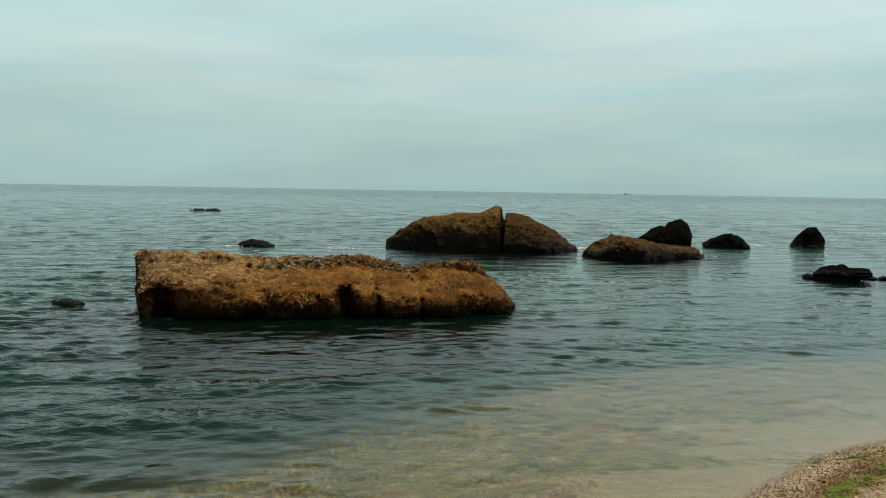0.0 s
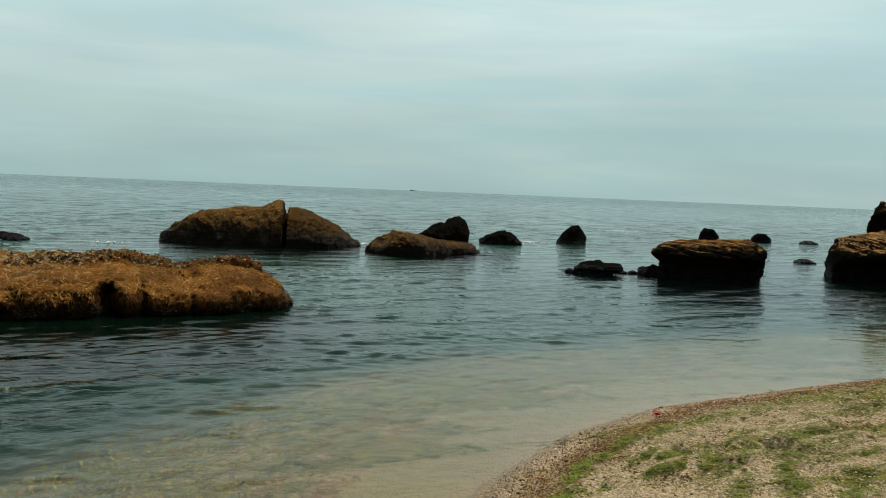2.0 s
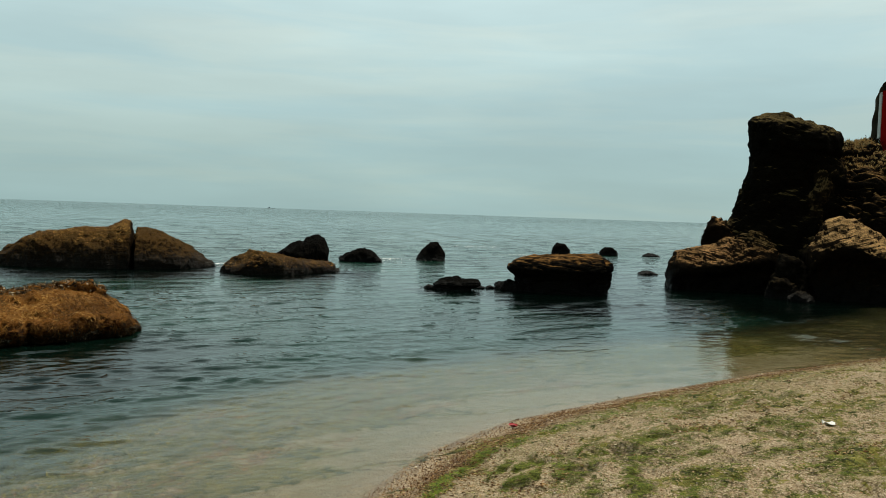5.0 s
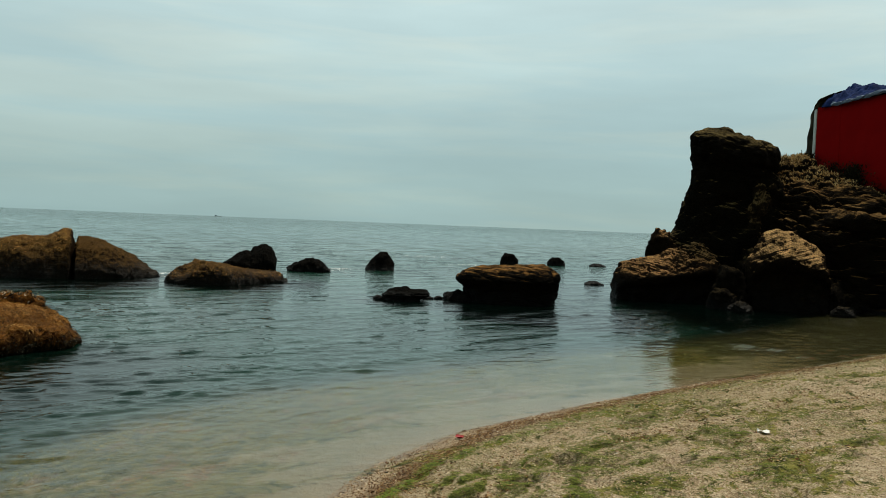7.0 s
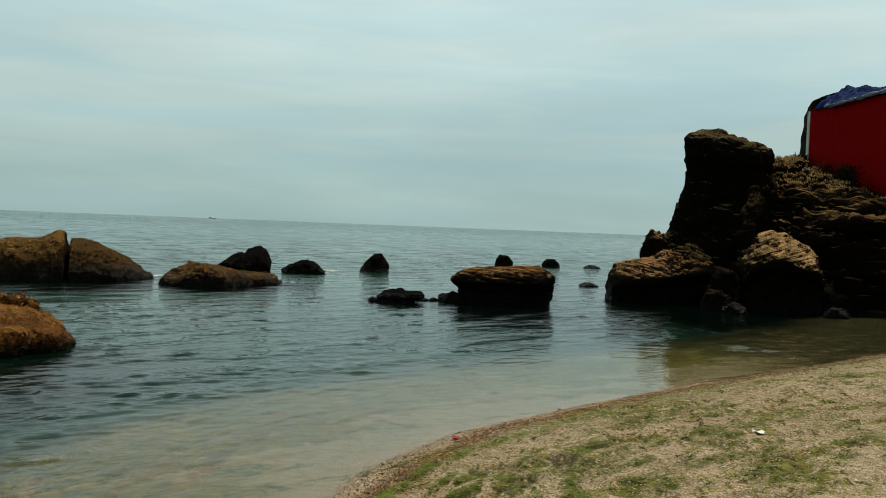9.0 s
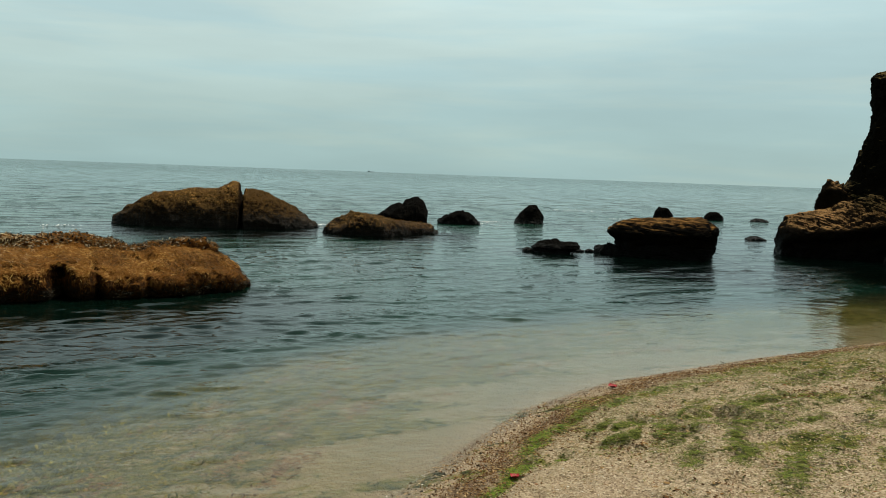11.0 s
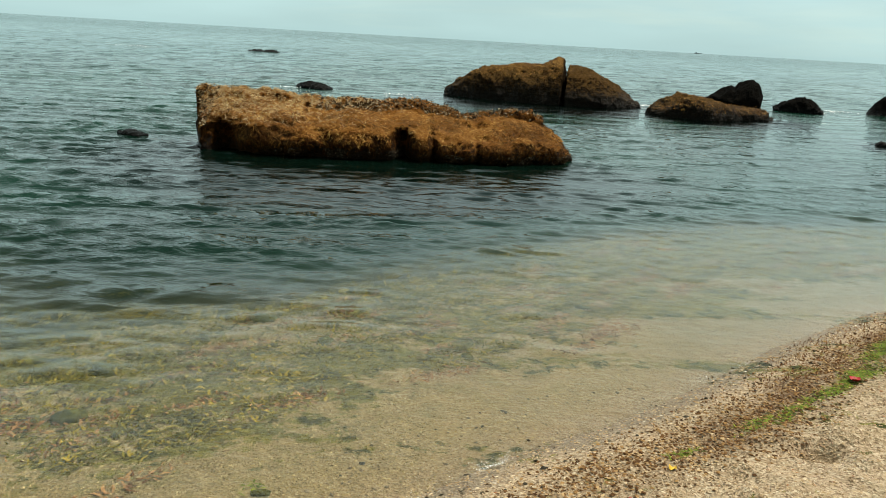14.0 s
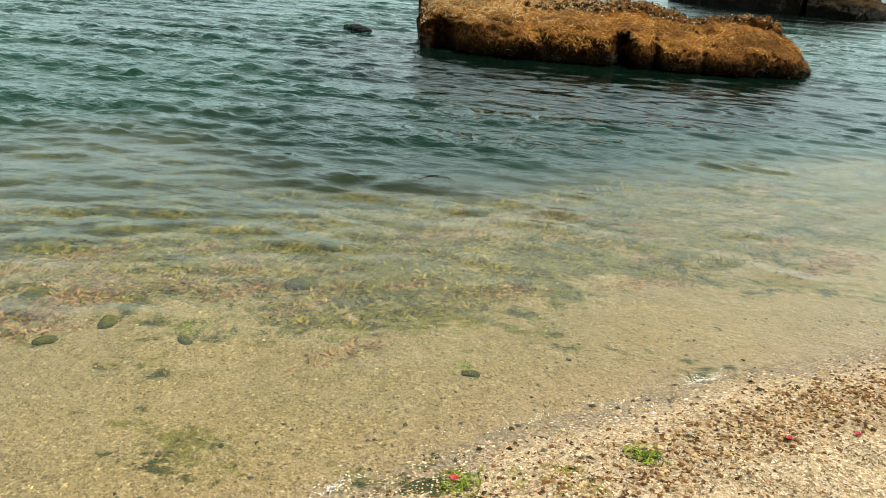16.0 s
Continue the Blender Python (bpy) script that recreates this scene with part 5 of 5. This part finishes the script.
p, al, sd = clumps(120, 60, -6.0, 5.5, 2.5, 9.8, -3.4, -2.3, 0.18, 0.3)
al = al * 0.95 + UP * 0.25
blades("sea_bed_weed", p, al, np.repeat(UP, len(p), 0), rng.uniform(0.03, 0.08, len(p)), rng.uniform(0.004, 0.009, len(p)), M_BEDWEED, rng, None, "darker weed beds where the sea floor drops", "seaweed")
M_BEDDARK = island_material("dark green bed weed", ((0.0, (0.022, 0.022, 0.004)), (0.6, (0.065, 0.06, 0.011)), (1.0, (0.14, 0.12, 0.025))))
p, al, sd = clumps(190, 60, -5.5, 8.0, 1.8, 10.0, -3.0, -1.05, 0.045, 0.2)
al = al * 0.95 + UP * 0.3
blades("sea_bed_weed", p, al, np.repeat(UP, len(p), 0), rng.uniform(0.02, 0.06, len(p)), rng.uniform(0.003, 0.008, len(p)), M_BEDDARK, rng, None, "dark tufts of weed dotted over the shallow sea bed", "seaweed")
M_BEDRUST = island_material("rusty bed weed", ((0.0, (0.05, 0.022, 0.01)), (0.6, (0.15, 0.075, 0.035)), (1.0, (0.3, 0.18, 0.09))))
p, al, sd = clumps(110, 70, -5.5, 6.0, 1.8, 9.5, -2.6, -0.7, 0.07, 0.3)
al = al * 0.95 + UP * 0.15
blades("sea_bed_weed", p, al, np.repeat(UP, len(p), 0), rng.uniform(0.02, 0.05, len(p)), rng.uniform(0.003, 0.007, len(p)), M_BEDRUST, rng, None, "rust-brown weed scraps on the shallow sea bed", "seaweed")

# stones under the clear water
M_STONE = plain("weedy green stone", (0.02, 0.022, 0.005), (0.07, 0.065, 0.014), 18, 0.9, 0.5, 0.02, 0.0, 0.05)
for k, (x, y, r) in enumerate(((-2.25, 4.0, 0.07), (-2.1, 3.4, 0.09), (-3.2, 2.7, 0.07), (-2.67, 2.6, 0.06), (-2.25, 2.6, 0.04), (-0.97, 2.82, 0.04), (-2.8, 2.35, 0.05), (-1.1, 4.6, 0.07), (-0.2, 4.5, 0.05), (0.6, 5.6, 0.06), (-1.6, 5.0, 0.08))):
    z = float(ground_height(np.array([x]), np.array([y]))[0][0])
    g = long_rock(r, ((-1, r * 0.4), (0, r * 0.75), (1, r * 0.4)), ((-1, r * 0.6), (1, r * 0.6)), ((-1, r * 0.6), (1, r * 0.6)), base=-r * 0.4, nu=22, nv=18, blunt=3)
    rock("stone", roughen(g, r * 0.15, 0.5 / r, 300 + k), M_STONE, (x, y, z + r * 0.1), 37 * k, "green weed-grown stone under the clear shallow water", "stone", "stones in the shallows")

# foam along the water's edge
t = rng.uniform(0, 1, 30000)
seg = rng.choice(np.arange(4, 17), len(t), p=np.array([2, 2, 2, 2, 2, 2, 2, 1.5, 1, 1, 1, 0.8, 0.7]) / 20)
a, b = SHORE[seg], SHORE[seg + 1]
d = (b - a) / np.linalg.norm(b - a, axis=1)[:, None]
x0 = a[:, 0] + t * (b - a)[:, 0]
off = 0.03 + 0.05 * wavy(x0, 0 * t, 0.9, 21) + 0.02 * wavy(x0, 0 * t, 0.2, 24) + rng.normal(0, 0.008, len(t)) + 0.03 * np.abs(rng.normal(0, 1, len(t))) * (rng.uniform(0, 1, len(t)) < 0.5)
xy = a + t[:, None] * (b - a) + off[:, None] * np.stack([-d[:, 1], d[:, 0]], 1)
xy = xy[wavy(xy[:, 0], xy[:, 1], 0.5, 22) + 0.8 * rng.normal(0, 1, len(t)) > np.where(xy[:, 0] < 0.05, 1.7, 2.3)]
z = np.maximum(ground_height(xy[:, 0], xy[:, 1])[0], 0) + 0.002
shards("foam", np.column_stack([xy, z]), rng.uniform(0.0008, 0.0026, len(z)), 0.3, M_FOAM, rng, None, "thin broken line of white foam at the water's edge", "foam")

# foam where the swell breaks round the rocks
spots = []
for x, y, wide, n in ((4.75, 27.3, 0.55, 120), (-3.4, 25.4, 0.5, 40), (20.6, 34.2, 1.0, 110), (-7.0, 25.6, 0.5, 40), (12.0, 30.6, 0.8, 90), (-27, 58.5, 2.2, 120), (22.4, 43, 2.0, 110), (10.9, 29.4, 0.6, 60)):
    spots.append(np.column_stack([rng.normal(x, wide * 0.5, n), rng.normal(y, wide * 0.25, n), np.full(n, 0.025)]))
spots = np.concatenate(spots)
shards("foam", spots, rng.uniform(0.008, 0.03, len(spots)), 0.3, M_FOAM, rng, None, "small white crests of foam round the far rocks", "foam")

# red petals and a white scrap on the beach
M_PETAL = plain("red petal", (0.24, 0.006, 0.01), (0.36, 0.015, 0.02), 40, 0.6, 0.3, 0.004)
M_SCRAP = plain("white plastic scrap", (0.6, 0.6, 0.57), (0.75, 0.75, 0.72), 30, 0.5)


def petal(r, seed):
    def fn(u, v):
        a, q2 = (u - 0.5) * 2.4, v
        return r * q2 * np.sin(a), r * q2 * np.cos(a) * (1 - 0.2 * u), r * (0.35 * q2 ** 2 + 0.12 * wavy(u, v, 0.5, seed)) + 0.003
    return sheet("petal", fn, 8, 6, M_PETAL, 0.001)


for x, y, r in ((3.70, 6.08, 0.042), (1.90, 4.12, 0.03), (0.26, 2.62, 0.014), (0.49, 2.72, 0.013), (-0.79, 2.04, 0.016)):
    fl = new("red_flower")
    tagged(fl, "small crumpled red flower washed up on the beach", "flower", "red flowers on the beach")
    fl.matrix_world = pose(x, y, float(ground_height(np.array([x]), np.array([y]))[0][0]) + 0.006, 0, 0, 50 * x)
    for k in range(4):
        o = part("petal", petal(r, k), fl)
        o.matrix_local = pose(0, 0, 0, 0, 0, 90 * k + 13)
x, y = 5.67, 4.41
scrap = new("plastic_scrap", sheet("plastic_scrap", lambda u, v: (0.09 * (u - 0.5), 0.06 * (v - 0.5), 0.02 + 0.015 * wavy(u, v, 0.7, 5)), 10, 8, M_SCRAP, 0.003))
scrap.matrix_world = pose(x, y, float(ground_height(np.array([x]), np.array([y]))[0][0]), 0, 0, -40)
tagged(scrap, "crumpled white plastic scrap lying on the sand", "litter")

# a ship on the horizon
M_HULL = plain("dark hull", (0.02, 0.025, 0.03), (0.035, 0.04, 0.045), 0.2, 0.7)
ship = new("ship")
tagged(ship, "far dark cargo ship on the horizon", "ship")
ship.matrix_world = pose(2500 * math.sin(radians(13.05)), 2500 * math.cos(radians(13.05)), 0, 0, 0, -13)
g = long_rock(11, ((-1, 1.6), (-0.6, 1.4), (0.7, 1.4), (1, 1.9)), ((-1, 1.8), (0.5, 1.8), (1, 0.3)), ((-1, 1.8), (0.5, 1.8), (1, 0.3)), base=-1, nu=24, nv=16, power=5, blunt=12)
part("hull", loft_mesh("hull", g, M_HULL), ship)
o = part("cabin", box("cabin", (4, 2.6, 2.4), M_HULL, 0.1), ship)
o.matrix_local = pose(-6, 0, 2.5)

p, al, sd = clumps(70, 50, 2.0, 14.0, 1.0, 8.3, 0.8, 4.5, 0.09, 0.1)
shards("dark_litter", p, rng.uniform(0.004, 0.013, len(p)), 0.35, M_WRACK, rng, None, "dark scraps of wrack scattered in streaks over the sand", "wrack")

# shrubs at the foot of the shed
M_LEAF = island_material("dark scrub leaves", ((0.0, (0.003, 0.0035, 0.001)), (0.7, (0.008, 0.009, 0.003)), (1.0, (0.03, 0.026, 0.008))))
M_TWIG = plain("grey twig", (0.03, 0.022, 0.014), (0.06, 0.045, 0.03), 20, 0.9)


def shrub(x, y, z, r, seed):
    sr = np.random.default_rng(seed)
    ob = new("shrub")
    tagged(ob, "dark wind-bent shrub growing below the red shed", "shrub", "shrubs by the shed")
    ob.matrix_world = pose(x, y, z)
    tips = []
    for k in range(5):
        a, b = sr.uniform(0, 6.28), sr.uniform(0.2, 0.8)
        top = np.array([math.cos(a) * b * r, math.sin(a) * b * r, r * sr.uniform(0.6, 1.3)])
        tips.append(top)
        h = np.linspace(0, 1, 7)
        line = h[:, None] * top + np.stack([0 * h, 0 * h, 0.2 * r * np.sin(h * 3.1)], 1)
        th = np.linspace(0, 6.283, 6, endpoint=False)
        ring = np.stack([np.cos(th), np.sin(th), 0 * th], 1)
        g = line[:, None] + ring[None] * (0.035 * r * (1 - 0.8 * h))[:, None, None]
        part("stem", loft_mesh("stem", g, M_TWIG), ob)
    tips = np.array(tips)
    n = 3800
    c = tips[sr.integers(0, 5, n)] + sr.normal(0, 0.32 * r, (n, 3))
    d = sr.normal(0, 1, (n, 3))
    d /= np.linalg.norm(d, axis=1)[:, None]
    blades("foliage", c, d, np.repeat(UP, n, 0) + 0.01, sr.uniform(0.04, 0.1, n), sr.uniform(0.009, 0.018, n), M_LEAF, sr, ob)


for x, y, z, r, k in ((24.2, 16.6, 3.7, 0.5, 1), (24.2, 16.0, 3.3, 0.65, 2), (24.0, 15.4, 2.9, 0.7, 3), (23.8, 14.8, 2.5, 0.7, 4), (24.55, 18.3, 4.45, 0.3, 5)):
    shrub(x, y, z, r, 400 + k)

# dry grass along the ledge
grng = np.random.default_rng(500)
n = 9000
tt, rr = grng.uniform(0.9, 4.8, n), grng.uniform(26.9, 30.5, n)
gxx = tt * math.cos(radians(AX)) - rr * math.sin(radians(AX))
gyy = tt * math.sin(radians(AX)) + rr * math.cos(radians(AX))
deps = bpy.context.evaluated_depsgraph_get()
deps.update()
roots = []
for x, y in zip(gxx, gyy):
    hit, place, normal, _, ob, _ = scene.ray_cast(deps, Vector((x, y, 5.6)), Vector((0, 0, -1)))
    if hit and ob.name.startswith("ledge") and normal.z > 0.5:
        roots.append(place)
roots = np.array(roots)
M_HAY = island_material("dry golden grass", ((0.0, (0.2, 0.12, 0.04)), (0.5, (0.5, 0.33, 0.13)), (1.0, (0.72, 0.54, 0.26))))
up = np.repeat(UP, len(roots), 0) + grng.normal(0, 0.35, (len(roots), 3))
side = grng.normal(0, 1, (len(roots), 3))
blades("dry_grass", roots - (0, 0, 0.02), up, side, grng.uniform(0.025, 0.08, len(roots)), grng.uniform(0.006, 0.014, len(roots)), M_HAY, grng, None, "dry golden grass on the rock ledge below the shed", "grass")

# reddish sprigs of weed standing along the water's edge
q = scatter(7000, 1.4, 15.0, 4.0, 9.0, 0.06, 0.45, 0.2)
along = np.repeat(UP, len(q), 0) + rng.normal(0, 0.45, (len(q), 3))
M_SPRIG = island_material("reddish brown weed", ((0.0, (0.06, 0.024, 0.01)), (0.6, (0.2, 0.08, 0.034)), (1.0, (0.36, 0.18, 0.08))))
blades("weed_sprigs", q[:, :3], along, rng.normal(0, 1, (len(q), 3)), rng.uniform(0.005, 0.015, len(q)), rng.uniform(0.001, 0.003, len(q)), M_SPRIG, rng, None, "reddish brown weed sprigs along the water's edge", "seaweed")

# dark pebbles along the water's edge
M_PEBBLE = island_material("dark pebble", ((0.0, (0.02, 0.018, 0.014)), (0.6, (0.07, 0.06, 0.042)), (1.0, (0.16, 0.13, 0.09))), 0.6)
q = scatter(900, -2.5, 6.0, 1.0, 7.2, -0.5, 0.45, 0.8)
shards("pebbles", q[:, :3] + (0, 0, 0.002), 0.004 + 0.01 * rng.uniform(0, 1, len(q)) ** 2, 0.6, M_PEBBLE, rng, None, "small dark pebbles strewn along the water's edge", "pebbles")

# a yellow leaf and green tufts on the gravel
M_YELLOW = plain("yellow leaf", (0.5, 0.3, 0.02), (0.62, 0.42, 0.05), 40, 0.6, 0.3, 0.004)
for x, y in ((0.71, 3.02),):
    z = float(ground_height(np.array([x]), np.array([y]))[0][0])
    leaf = new("leaf", sheet("leaf", lambda u, v: (0.045 * (u - 0.5), 0.03 * (v - 0.5) * np.sin(np.pi * (0.1 + 0.8 * u)), 0.012 + 0.008 * wavy(u, v, 0.8, 9)), 12, 8, M_YELLOW, 0.001))
    leaf.matrix_world = pose(x, y, z, 0, 0, 70 * x)
    tagged(leaf, "curled yellow leaf lying on the shell gravel", "leaf")
for x, y, n, r in ((-0.21, 2.36, 110, 0.028), (-0.76, 2.03, 90, 0.035), (-1.02, 2.87, 30, 0.03), (-2.32, 2.73, 60, 0.04)):
    px, py = x + rng.normal(0, r, n), y + rng.normal(0, r, n)
    pz = ground_height(px, py)[0] + 0.003
    ang = rng.uniform(0, 6.28, n)
    blades("green_weed", np.stack([px, py, pz], 1), np.stack([np.cos(ang), np.sin(ang), 0.2 + 0 * ang], 1), np.repeat(UP, n, 0), rng.uniform(0.012, 0.035, n), rng.uniform(0.0015, 0.004, n), M_GREEN, rng, None, "small tuft of bright green weed", "seaweed")
